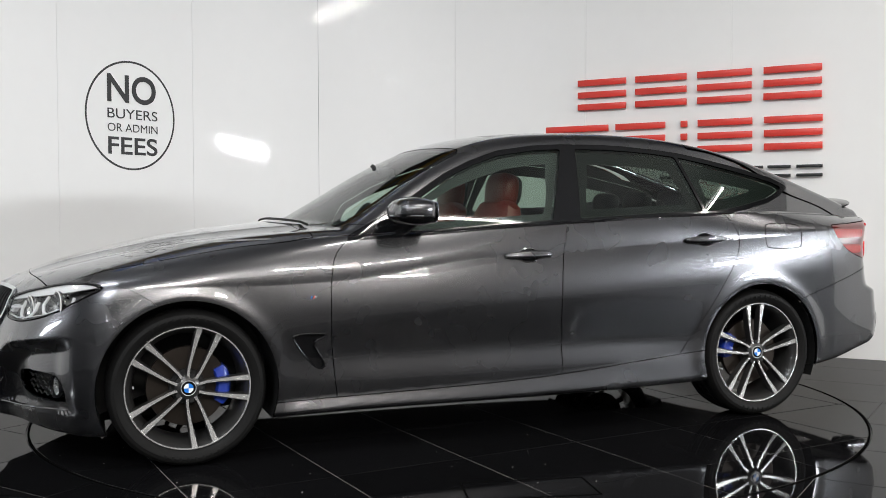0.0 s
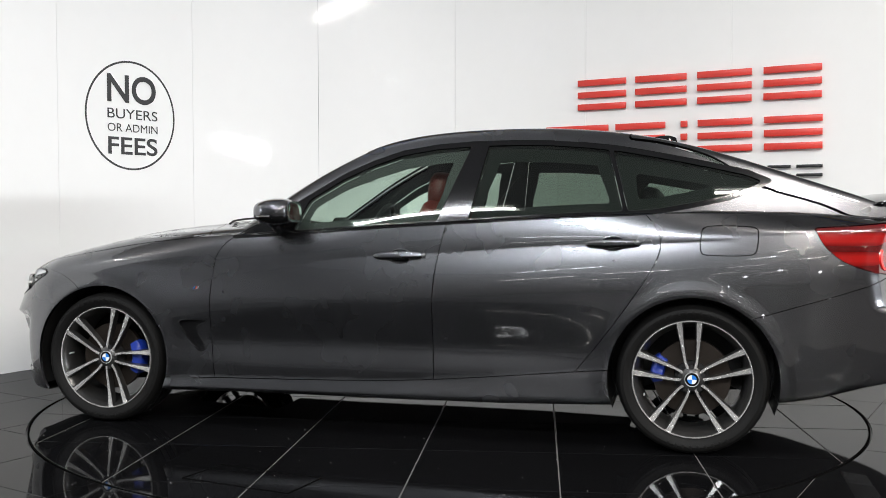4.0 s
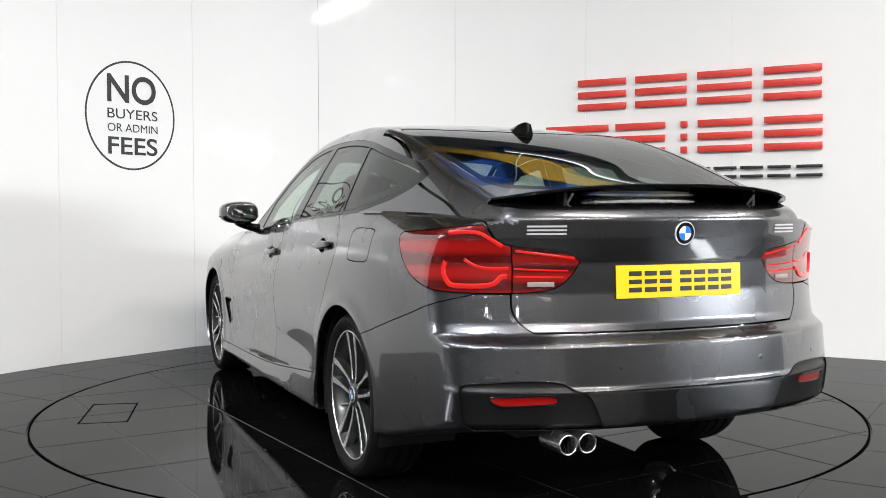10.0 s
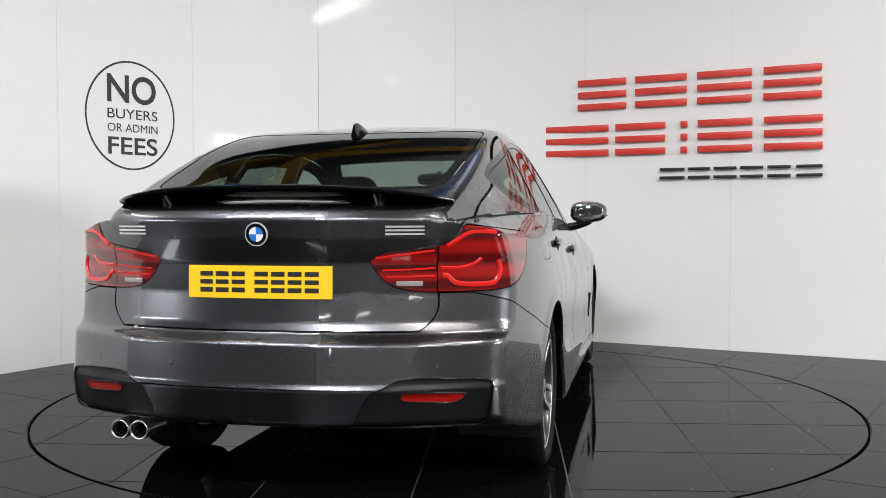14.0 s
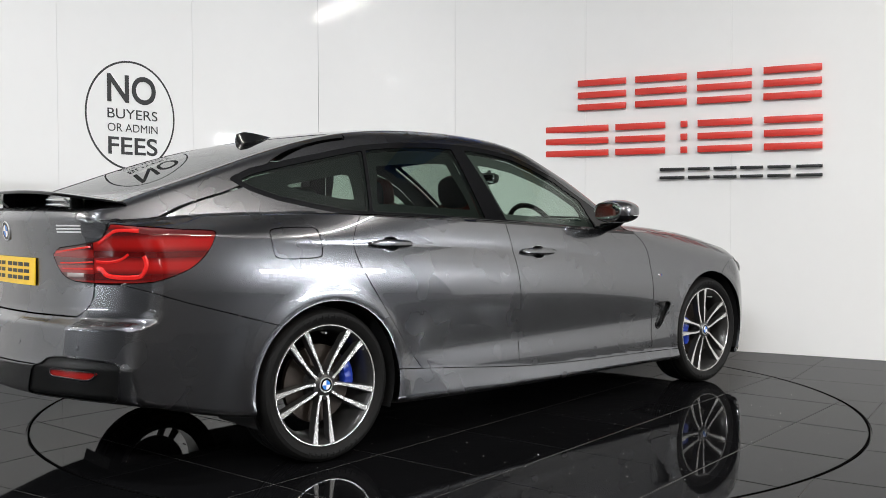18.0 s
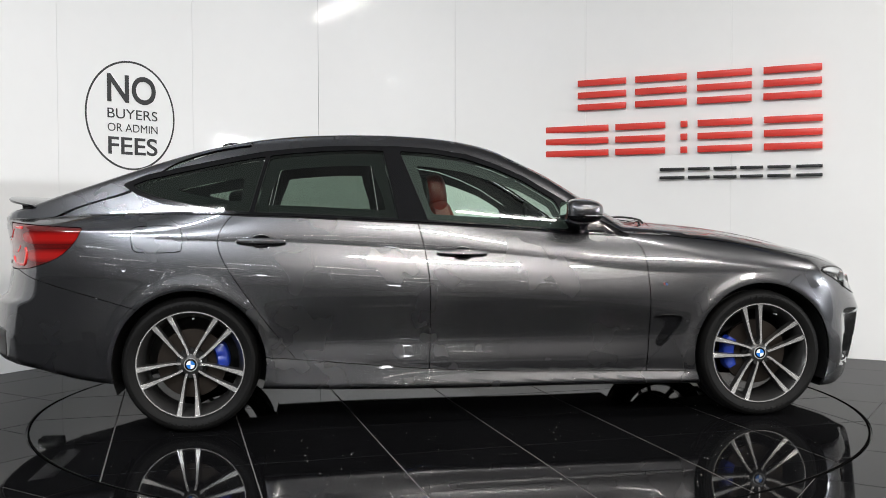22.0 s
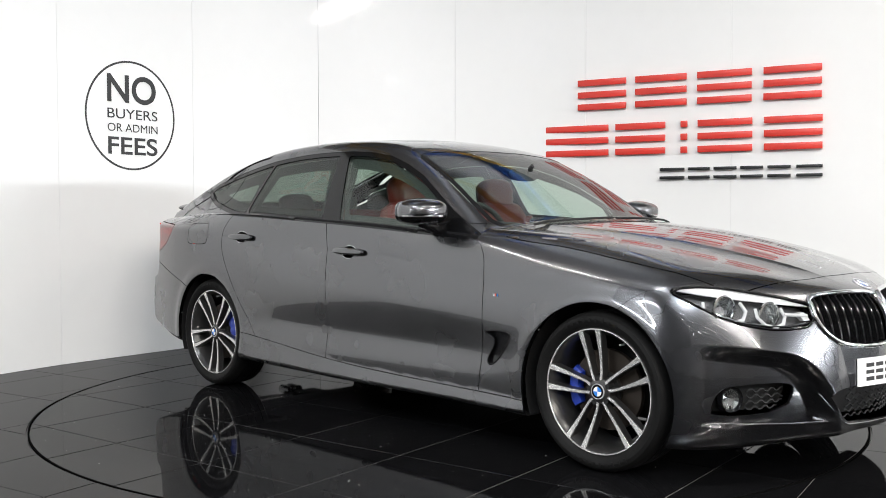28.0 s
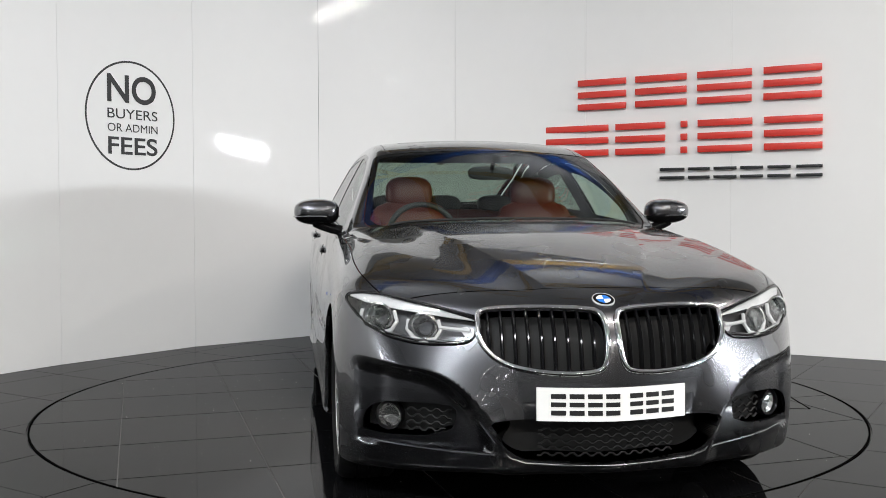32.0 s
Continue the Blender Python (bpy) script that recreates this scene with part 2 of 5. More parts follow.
for i in range(-5, 6):
    for j in range(-5, 6):
        poly = tile_outline((i + 0.5) * 0.605, (j + 0.5) * 0.605 + 0.02, 0.2995, TABLE_TURN, inner=RADIUS - 0.015)
        if poly and len(poly) > 2:
            tile("tile", poly, turntable)

# grout between the still tiles, a little below their faces
bm = bmesh.new()
lathe(bm, [(RADIUS + 0.006, -0.0120), (RADIUS + 0.006, -0.0022), (5.2, -0.0022), (5.2, -0.0120)], 96)
bmesh.ops.transform(bm, verts=bm.verts[:], matrix=Matrix.Rotation(radians(90), 4, "X"))
part("grout", bm, GROUT, floor)["kind"] = "structure"

# an access cover let into the turntable, and grit on the tiles
cover = [(0.140, 2.000), (0.095, 1.765), (0.583, 1.665), (0.640, 1.895)]
bm = bmesh.new()
for p, q in zip(cover, cover[1:] + cover[:1]):
    a, b = Vector((*p, 0)), Vector((*q, 0))
    d = (b - a).normalized() * 0.004
    n = Vector((-d.y, d.x, 0))
    vs = [bm.verts.new(v + Vector((0, 0, h))) for h in (-0.003, 0.0012) for v in (a - d - n, b + d - n, b + d + n, a - d + n)]
    for f in ((0, 1, 2, 3), (4, 5, 6, 7), (0, 1, 5, 4), (1, 2, 6, 5), (2, 3, 7, 6), (3, 0, 4, 7)):
        bm.faces.new([vs[i] for i in f])
part("access_cover", bm, RINGM, turntable, "dark seam of a rectangular access cover")


def grit(name, n, place, parent):
    rnd = random.Random(7)
    verts, faces = [], []
    for _ in range(n):
        x, y = place(rnd)
        s = rnd.choice((0.0010, 0.0013, 0.0017, 0.0026))
        k = len(verts)
        verts += [(x + s * rnd.uniform(0.6, 1), y, 0), (x - s * 0.5, y + s * rnd.uniform(0.6, 1), 0), (x - s * 0.5, y - s * 0.8, 0), (x, y, s * 1.3)]
        faces += [(k, k + 1, k + 3), (k + 1, k + 2, k + 3), (k + 2, k, k + 3)]
    ob = obj(name, verts, faces, DUST, parent, "white specks of grit on the tiles")
    ob["kind"] = "stuff"


def on_table(rnd):
    r, t = RADIUS * math.sqrt(rnd.random()) * 0.98, rnd.uniform(0, 2 * math.pi)
    if rnd.random() < 0.55:
        t = rnd.gauss(-1.5, 0.5)
        r = rnd.uniform(0.9, 2.15)
    return r * math.cos(t), r * math.sin(t)


grit("grit", 260, on_table, turntable)
grit("floor_grit", 60, lambda rnd: (rnd.uniform(2.3, 3.0) * rnd.choice((-1, 1)), rnd.uniform(-2.5, 0.6)), floor)
COOL, WARM = (0.92, 0.96, 1.0), (1.0, 0.945, 0.88)
# x, y, z, turn, watts down, watts of added upward fill, length, colour
LAMPS = [(-2.8, -12.0, 6.9, 0, 1230, 10, 3.4, COOL), (4.2, -14.0, 6.9, 0, 1200, 10, 3.4, WARM), (8.2, -13.0, 6.7, 0, 520, 0, 3.0, WARM), (-3.0, -4.2, 5.6, 0, 170, 5, 2.4, COOL), (3.0, -4.2, 5.6, 0, 150, 5, 2.4, WARM),
         (-6.4, -1.6, 5.4, 90, 60, 35, 2.4, WARM), (6.4, -2.0, 5.4, 90, 150, 20, 2.4, WARM),
         # two unseen uplighters, added to brighten the roof that the screens mirror
         (-2.4, 1.0, 5.5, 0, 0, 100, 2.4, COOL), (2.4, 6.0, 5.5, 0, 0, 110, 2.4, COOL),
         (-5.4, -21.0, 5.0, 0, 42, 0, 2.6, WARM), (-0.6, -24.0, 5.2, 0, 42, 0, 2.6, WARM), (4.6, -22.0, 5.1, 0, 42, 0, 2.6, WARM), (-2.4, -28.0, 4.6, 0, 42, 0, 2.2, WARM), (2.6, -17.5, 5.6, 0, 42, 0, 2.2, WARM),
         (-6.4, -17.0, 5.6, 0, 42, 0, 2.2, COOL), (6.6, -26.5, 4.7, 0, 42, 0, 2.6, WARM), (1.6, -30.0, 4.2, 0, 42, 0, 2.6, WARM),
         (-8.2, -20.0, 4.6, 0, 42, 0, 1.8, WARM), (8.2, -19.0, 5.0, 0, 42, 0, 1.8, WARM), (0.6, -19.5, 5.5, 0, 42, 0, 1.8, COOL), (-8.4, -26.0, 4.4, 0, 42, 0, 1.8, WARM), (8.6, -30.5, 4.3, 0, 42, 0, 1.8, WARM), (-4.4, -31.0, 4.2, 0, 42, 0, 1.8, WARM)]
# unseen fill lamps added on the side walls: x, y, z, watts
SIDE_FILLS = [(10.9, -4.8, 2.6, 520), (-10.9, -6.0, 2.7, 230)]
WINDOWS = [(-8.4, 3.5, 0.16, 0.3, 22), (-5.1, 4.6, 0.3, 0.14, 22), (-1.3, 3.7, 0.12, 0.26, 22), (2.2, 4.9, 0.26, 0.14, 22), (7.0, 3.4, 0.16, 0.26, 22)]
# ---- the car's body as one smooth solid (x forward, y to its left, z up, metres) ----
def spline(knots):
    """A natural cubic through (x, value) knots, straight beyond its ends."""
    k = sorted(knots)
    x = np.array([a for a, _ in k], float)
    v = np.array([b for _, b in k], float)
    n = len(x)
    h = np.diff(x)
    m = np.eye(n)
    r = np.zeros(n)
    for i in range(1, n - 1):
        m[i, i - 1:i + 2] = h[i - 1], 2 * (h[i - 1] + h[i]), h[i]
        r[i] = 6 * ((v[i + 1] - v[i]) / h[i] - (v[i] - v[i - 1]) / h[i - 1])
    c = np.linalg.solve(m, r)
    s0 = (v[1] - v[0]) / h[0] - h[0] * c[1] / 6
    s1 = (v[-1] - v[-2]) / h[-1] + h[-1] * c[-2] / 6

    def at(q):
        q = np.asarray(q, float)
        i = np.clip(np.searchsorted(x, q) - 1, 0, n - 2)
        a, b, w = x[i + 1] - q, q - x[i], h[i]
        y = (c[i] * a ** 3 + c[i + 1] * b ** 3) / (6 * w) + (v[i] / w - c[i] * w / 6) * a + (v[i + 1] / w - c[i + 1] * w / 6) * b
        return np.where(q < x[0], v[0] + s0 * (q - x[0]), np.where(q > x[-1], v[-1] + s1 * (q - x[-1]), y))
    return at


def ramp(knots, soft):
    """Straight runs through (x, value) knots, with corners rounded over soft metres to each side."""
    x, v = np.array(sorted(knots), float).T
    slope = np.diff(v) / np.diff(x)
    area = np.concatenate([[0], np.cumsum(np.diff(x) * (v[1:] + v[:-1]) / 2)])

    def total(q):
        i = np.clip(np.searchsorted(x, q) - 1, 0, len(x) - 2)
        d = q - x[i]
        return area[i] + v[i] * d + slope[i] * d * d / 2
    return lambda q: (total(np.asarray(q, float) + soft) - total(np.asarray(q, float) - soft)) / (2 * soft)


def smax(a, b, k):
    """The larger of two, with a rounded edge of about k metres."""
    h = np.clip(0.5 + 0.5 * (a - b) / k, 0, 1)
    return b + (a - b) * h + k * h * (1 - h)


def step(a, b, q):
    q = np.clip((q - a) / (b - a), 0, 1)
    return q * q * (3 - 2 * q)


HUB_X, HUB_Z, HUB_Y = 1.46, 0.332, 0.866
bonnet_z = spline([(2.34, 0.64), (2.26, 0.725), (2.17, 0.777), (2.0, 0.838), (1.75, 0.905), (1.45, 0.967), (1.15, 1.006), (0.9, 1.028), (0.5, 1.045)])
roof_z = spline([(1.02, 0.945), (0.88, 1.03), (0.735, 1.115), (0.58, 1.207), (0.43, 1.295), (0.27, 1.374), (0.115, 1.437), (-0.05, 1.476), (-0.25, 1.5), (-0.5, 1.511),
                 (-0.75, 1.506), (-1.0, 1.486), (-1.32, 1.430), (-1.64, 1.341), (-1.95, 1.236), (-2.2, 1.150), (-2.4, 1.075)])
deck_z = spline([(-2.0, 1.112), (-2.25, 1.115), (-2.4, 1.103), (-2.55, 1.075)])
width_y = spline([(2.2, 0.868), (1.9, 0.893), (1.46, 0.903), (1.1, 0.907), (0.6, 0.908), (0, 0.907), (-0.7, 0.908), (-1.46, 0.912), (-1.75, 0.90), (-2.0, 0.872), (-2.3, 0.815)])
bonnet_edge = spline([(2.2, 0.14), (1.8, 0.285), (1.4, 0.41), (1.05, 0.50), (0.8, 0.55)])
belt_z = spline([(2.0, 0.93), (1.0, 0.96), (0.73, 0.97), (0.36, 0.985), (-0.18, 1.018), (-0.75, 1.048), (-1.19, 1.066), (-1.6, 1.07), (-2.2, 1.05)])
belt_in = spline([(2.0, 0.10), (1.0, 0.085), (0.7, 0.092), (0, 0.078), (-0.7, 0.070), (-1.3, 0.082), (-1.8, 0.130), (-2.3, 0.150)])
crease_z = spline([(2.1, 0.72), (1.5, 0.765), (1.1, 0.765), (0.67, 0.79), (0.2, 0.848), (-0.26, 0.878), (-1.0, 0.924), (-1.48, 0.946), (-2.0, 0.978)])
crease_on = spline([(2.3, 0), (1.5, 0.1), (1.05, 0.55), (0.6, 1), (-1.4, 1), (-2.0, 0.7), (-2.4, 0.4)])
nose_x = spline([(0.08, 2.2), (0.16, 2.275), (0.24, 2.305), (0.38, 2.325), (0.5, 2.322), (0.62, 2.305), (0.72, 2.268), (0.8, 2.2), (0.95, 1.9)])
tail_x = ramp([(-0.4, -1.9), (0.2, -2.42), (0.30, -2.508), (0.36, -2.536), (0.375, -2.552), (0.488, -2.568), (0.50, -2.560), (0.638, -2.544), (0.664, -2.490), (0.70, -2.477), (0.80, -2.464), (0.90, -2.463), (0.985, -2.479),
               (1.05, -2.486), (1.065, -2.478), (1.14, -2.45), (1.8, -2.1)], 0.008)
hollow_z = spline([(0.0, 0.1), (0.34, 0.20), (0.40, 0.34), (0.47, 0.445), (0.56, 0.515), (0.68, 0.545), (0.82, 0.565), (1.0, 0.57)])
floor_z = spline([(2.35, 0.20), (1.9, 0.155), (1.5, 0.17), (1.0, 0.19), (0, 0.193), (-1.05, 0.21), (-1.6, 0.235), (-2.0, 0.275), (-2.25, 0.335), (-2.6, 0.352)])
skirt_z = spline([(-1.2, 0.379), (-1.06, 0.366), (-0.63, 0.325), (-0.29, 0.295), (0.22, 0.272), (1.05, 0.255), (1.2, 0.25)])


def side_y(x, z):
    """Half the body's width at a place of its side view."""
    w, zb, zc, on = width_y(x), belt_z(x), crease_z(x), crease_on(x)
    # below the crease: out to the widest, in again to a hollow, out over the sill
    low = w - 0.021 * step(0.68, 0.40, z) * step(1.4, 0.6, np.abs(x + 0.05))
    low = low + 0.015 * step(0.47, 0.31, z) * step(1.4, 0.6, np.abs(x + 0.05)) - 0.05 * np.clip(0.24 - z, 0, 1) ** 1.0
    low = low + (0.019 * np.clip((skirt_z(x) + 0.012 - z) / (skirt_z(x) - 0.193), 0, 1) ** 1.25) * step(1.25, 1.0, np.abs(x))
    t = np.clip((z - (zc - 0.22)) / 0.22, 0, 1)
    low = low - (0.030 * on + 0.012 * (1 - on)) * t ** 1.8
    u = np.clip((z - zc) / np.maximum(zb - zc, 0.02), 0, 1)
    edge = w - (0.030 * on + 0.012 * (1 - on))
    mid = edge - (belt_in(x) - 0.040 * on - 0.012 * (1 - on)) * u ** 1.6
    y = np.where(z > zc, mid, low)
    # greenhouse
    dz = z - zb
    glass = w - belt_in(x) - 0.022 - (0.43 + 0.06 * step(0.0, -1.5, x)) * dz - 0.22 * dz * np.abs(dz)
    y = np.where(dz > 0, -smax(-y, -glass - 0.0, 0.03), y)
    # flared lips round the wheels
    for hx in (HUB_X, -HUB_X):
        r = np.hypot(x - hx, z - HUB_Z)
        y = y + 0.007 * np.exp(-((r - 0.385) / 0.04) ** 2) * step(0.1, 0.35, z)
    return y


def top_z(x, y):
    a = np.abs(y)
    xs = x + 0.13 * a * a * step(-0.4, 0.3, x)
    roof = roof_z(xs) - (0.10 - 0.07 * step(-0.3, -1.5, x)) * a * a - 0.06 * a ** 6
    bon = bonnet_z(x + 0.14 * a * a) - 0.055 * a * a - 0.10 * np.clip(a - 0.55, 0, 1) ** 2
    # a raised middle between two sharp edges that part towards the windscreen, and a soft roll over the wings
    off = np.clip(a - bonnet_edge(x), 0, 1)
    bon = bon + (0.010 - 0.014 * (1 - np.exp(-off / 0.06)) + 0.010 * step(0.10, 0.30, off)) * step(2.22, 1.95, x)
    deck = deck_z(x) - 0.06 * a * a
    return smax(smax(roof, np.where(x > 0.2, bon, -1.0), 0.012), np.where(x < -1.9, deck, -1.0), 0.012)


def solid(p):
    """Below nought inside the body."""
    x, y, z = p[..., 0], np.abs(p[..., 1]), p[..., 2]
    side = y - side_y(x, z)
    top = (z - top_z(x, y)) * 0.85
    front = x - nose_x(z) + 0.39 * y ** 1.5 + 0.42 * y ** 9
    # the bumper swells out to a curved edge and drops into a hollow round the fog lamps, with a ledge below
    lean = (hollow_z(y + 0.005) - hollow_z(y - 0.005)) / 0.01
    d = (hollow_z(y) - z) / np.sqrt(1 + lean * lean)
    front = front - 0.030 * np.clip(1 + d / 0.16, 0, 1) ** 1.5 * step(0.055, -0.005, d) * step(0.86, 0.70, y) * step(0.0, 0.2, y)
    low = 0.026 + 0.030 * step(0.250, 0.268, z)
    front = front + low * step(-0.008, 0.060, d) * step(0.33, 0.43, y + 0.35 * (z - 0.25)) * step(0.87, 0.74, y)
    rear = tail_x(z) - x + 0.39 * y ** 2.5 + 0.09 * y ** 10
    k = 0.035 + 0.075 * step(0.55, 1.30, x) * step(2.4, 1.7, x) - 0.012 * step(-0.9, -1.4, x)
    f = smax(side, top, k)
    f = smax(f, front, 0.05)
    f = smax(f, rear, 0.035)
    return smax(f, floor_z(x) - z, 0.03)


def grad(p, e=1e-3):
    n = np.stack([solid(p + np.eye(3)[i] * e) - solid(p - np.eye(3)[i] * e) for i in range(3)], -1)
    return n / np.maximum(np.linalg.norm(n, axis=-1, keepdims=True), 1e-9)


def body_grid(nx=184, nf=104, n_low=150, n_high=104):
    """Half of the body's skin as a grid, hit by rays out of its long axis; one grid line follows the crease of the side."""
    fan = [0.05 + 89.95 * (i / (nf - 1)) ** 1.15 for i in range(nf)]
    st = [(1.75, radians(a)) for a in fan[:-1]] + [(x, math.pi / 2) for x in np.linspace(1.75, -1.9, nx)]
    st += [(-1.9, math.pi - radians(a)) for a in fan[-2::-1]]
    ox, al = np.array(st).T
    reach = ox + np.cos(al) * 0.5
    key = np.pi / 2 + np.arctan((crease_z(np.clip(reach, -2.2, 2.0)) - 0.72) / 0.88)
    low = np.linspace(0, 1, n_low)[None] * key[:, None]
    high = key[:, None] + np.linspace(0, 1, n_high)[None, 1:] * (np.pi - key[:, None])
    phi = np.concatenate([low, high], 1)
    way = np.stack([np.cos(al)[:, None] + 0 * phi, np.sin(al)[:, None] * np.sin(phi), -np.sin(al)[:, None] * np.cos(phi)], -1)
    eye = np.stack([ox[:, None] + 0 * phi, 0 * phi, 0 * phi + 0.72], -1)
    a, b = np.zeros(phi.shape), np.full(phi.shape, 1.6)
    for _ in range(34):
        m = (a + b) / 2
        inside = solid(eye + m[..., None] * way) < 0
        a, b = np.where(inside, m, a), np.where(inside, b, m)
    g = eye + b[..., None] * way
    g[:, 0, 1] = 0
    g[:, -1, 1] = 0
    return g


def inside_poly(poly, a, b):
    """Signed distance of the points (a, b) to a closed outline, below nought inside it."""
    p = np.array(poly, float)
    q = np.roll(p, -1, 0)
    d2 = np.full(a.shape, 1e9)
    odd = np.zeros(a.shape, bool)
    for (x0, y0), (x1, y1) in zip(p, q):
        dx, dy = x1 - x0, y1 - y0
        t = np.clip(((a - x0) * dx + (b - y0) * dy) / (dx * dx + dy * dy + 1e-12), 0, 1)
        d2 = np.minimum(d2, (a - x0 - t * dx) ** 2 + (b - y0 - t * dy) ** 2)
        cross = ((y0 > b) != (y1 > b)) & (a < (x1 - x0) * (b - y0) / (y1 - y0 + 1e-15) + x0)
        odd ^= cross
    return np.where(odd, -1, 1) * np.sqrt(d2)


def soften(pts, n=2, closed=True):
    """Rounds the corners of an outline."""
    for _ in range(n):
        out = []
        for p, q in zip(pts, pts[1:] + pts[:1]) if closed else zip(pts, pts[1:]):
            out += [(p[0] * 0.75 + q[0] * 0.25, p[1] * 0.75 + q[1] * 0.25), (p[0] * 0.25 + q[0] * 0.75, p[1] * 0.25 + q[1] * 0.75)]
        pts = out
    return pts


class Skin:
    """The half skin, out of which panels are cut one by one."""

    def __init__(self, g):
        n, k = g.shape[:2]
        self.p = g.reshape(-1, 3)
        self.n = grad(self.p)
        self.left = [(i * k + j, i * k + j + 1, (i + 1) * k + j + 1, (i + 1) * k + j) for i in range(n - 1) for j in range(k - 1)]

    def clip(self, polys, v):
        """The parts of polys on which v < 0; new corners join the skin."""
        keep, made, pts, nrm = [], {}, [], []
        base = len(self.p)
        neg = (v < 0).tolist()
        for f in polys:
            s = [neg[i] for i in f]
            if all(s):
                keep.append(f)
            elif any(s):
                out = []
                for i, j in zip(f, f[1:] + f[:1]):
                    if neg[i]:
                        out.append(i)
                    if neg[i] != neg[j]:
                        key = (min(i, j), max(i, j))
                        if key not in made:
                            t = v[key[0]] / (v[key[0]] - v[key[1]])
                            made[key] = base + len(pts)
                            pts.append(self.p[key[0]] * (1 - t) + self.p[key[1]] * t)
                            nrm.append(self.n[key[0]] * (1 - t) + self.n[key[1]] * t)
                        out.append(made[key])
                if len(out) > 2:
                    keep.append(tuple(out))
        if pts:
            self.p = np.vstack([self.p, pts])
            self.n = np.vstack([self.n, nrm])
        return keep

    def cut(self, rule, gap=0.002, polys=None):
        """Takes the faces within rule(x, y, z) < 0 off the skin, with a gap all round."""
        src = self.left if polys is None else polys
        v = rule(*self.p.T)
        got = self.clip(src, v + gap)
        v = rule(*self.p.T)
        rest = self.clip(src, gap - v)
        if polys is None:
            self.left = rest
            return got
        return got, rest


def panel(name, polys, material, parent, side=0, label="", off=0.0, flange=0.014, hard=False):
    """A sheet out of cut faces: side 1 left, -1 right, 0 both halves as one. off: metres inwards."""
    p, nn = skin.p, skin.n
    used = sorted({i for f in polys for i in f})
    verts, norms, faces, back = [], [], [], {}
    for sgn in ((1, -1) if side == 0 else (side,)):
        m = {}
        for i in used:
            if side == 0 and sgn == -1 and abs(p[i][1]) < 1e-5:
                m[i] = back[i]
                continue
            m[i] = len(verts)
            back.setdefault(i, len(verts))
            n = nn[i]
            q = p[i] - n * off
            verts.append((q[0], q[1] * sgn, q[2]))
            norms.append((n[0], n[1] * sgn, n[2]))
        fs = [tuple(m[i] for i in f) for f in polys]
        fs = [f[::-1] for f in fs] if sgn == 1 else fs
        faces += [f for f in fs if len(set(f)) > 2]
    count = {}
    for f in faces:
        for a, b in zip(f, f[1:] + f[:1]):
            count[(a, b)] = 1
    if flange:
        for a, b in [e for e in count if (e[1], e[0]) not in count]:
            va, vb, na, nb = (np.array(k) for k in (verts[a], verts[b], norms[a], norms[b]))
            n = np.cross(vb - va, na)
            ln = np.linalg.norm(n)
            if ln < 1e-9:
                continue
            k = len(verts)
            verts += [tuple(va), tuple(vb), tuple(vb - nb * flange), tuple(va - na * flange)]
            norms += [tuple(n / ln)] * 4
            faces.append((k + 1, k, k + 3, k + 2))
    me = bpy.data.meshes.new(name)
    me.from_pydata(verts, [], faces)
    me.materials.append(material)
    me.shade_smooth()
    me.normals_split_custom_set_from_vertices(norms)
    ob = new(name, me)
    ob.parent = parent
    return tagged(ob, label)


def edge_band(name, polys, material, parent, side, width=0.008, proud=0.004, label=""):
    """A rounded bead along the rim of cut faces (a chrome frame or a seal)."""
    p, nn = skin.p, skin.n
    edges = {}
    for f in polys:
        for a, b in zip(f, f[1:] + f[:1]):
            edges[(a, b)] = 1
    edge = [e for e in edges if (e[1], e[0]) not in edges and not (abs(p[e[0]][1]) < 1e-5 and abs(p[e[1]][1]) < 1e-5)]
    nxt = dict(edge)
    out_v, out_f, out_n = [], [], []
    while nxt:
        a = start = next(iter(nxt))
        loop = [a]
        while loop[-1] in nxt:
            b = nxt.pop(loop[-1])
            if b == start:
                break
            loop.append(b)
        if len(loop) < 4:
            continue
        pts = np.array([p[i] for i in loop])
        keep = [0]
        for i in range(1, len(pts)):
            if np.linalg.norm(pts[i] - pts[keep[-1]]) > 0.006:
                keep.append(i)
        pts = pts[keep]
        nrm = np.array([nn[loop[i]] for i in keep])
        for _ in range(2):
            pts = pts * 0.5 + (np.roll(pts, 1, 0) + np.roll(pts, -1, 0)) * 0.25
        tan = np.roll(pts, -1, 0) - np.roll(pts, 1, 0)
        tan /= np.linalg.norm(tan, axis=1, keepdims=True) + 1e-9
        bi = np.cross(tan, nrm)
        base, m, ns = len(out_v), len(pts), 8
        for i in range(m):
            for j in range(ns):
                t = 2 * math.pi * j / ns
                d = bi[i] * math.cos(t) * width + nrm[i] * math.sin(t) * proud
                q = pts[i] + d
                out_v.append((q[0], q[1] * side, q[2]))
        for i in range(m):
            k = (i + 1) % m
            for j in range(ns):
                l = (j + 1) % ns
                f = (base + i * ns + j, base + k * ns + j, base + k * ns + l, base + i * ns + l)
                out_f.append(f if side > 0 else f[::-1])
    return obj(name, out_v, out_f, material, parent, label, smooth=True)


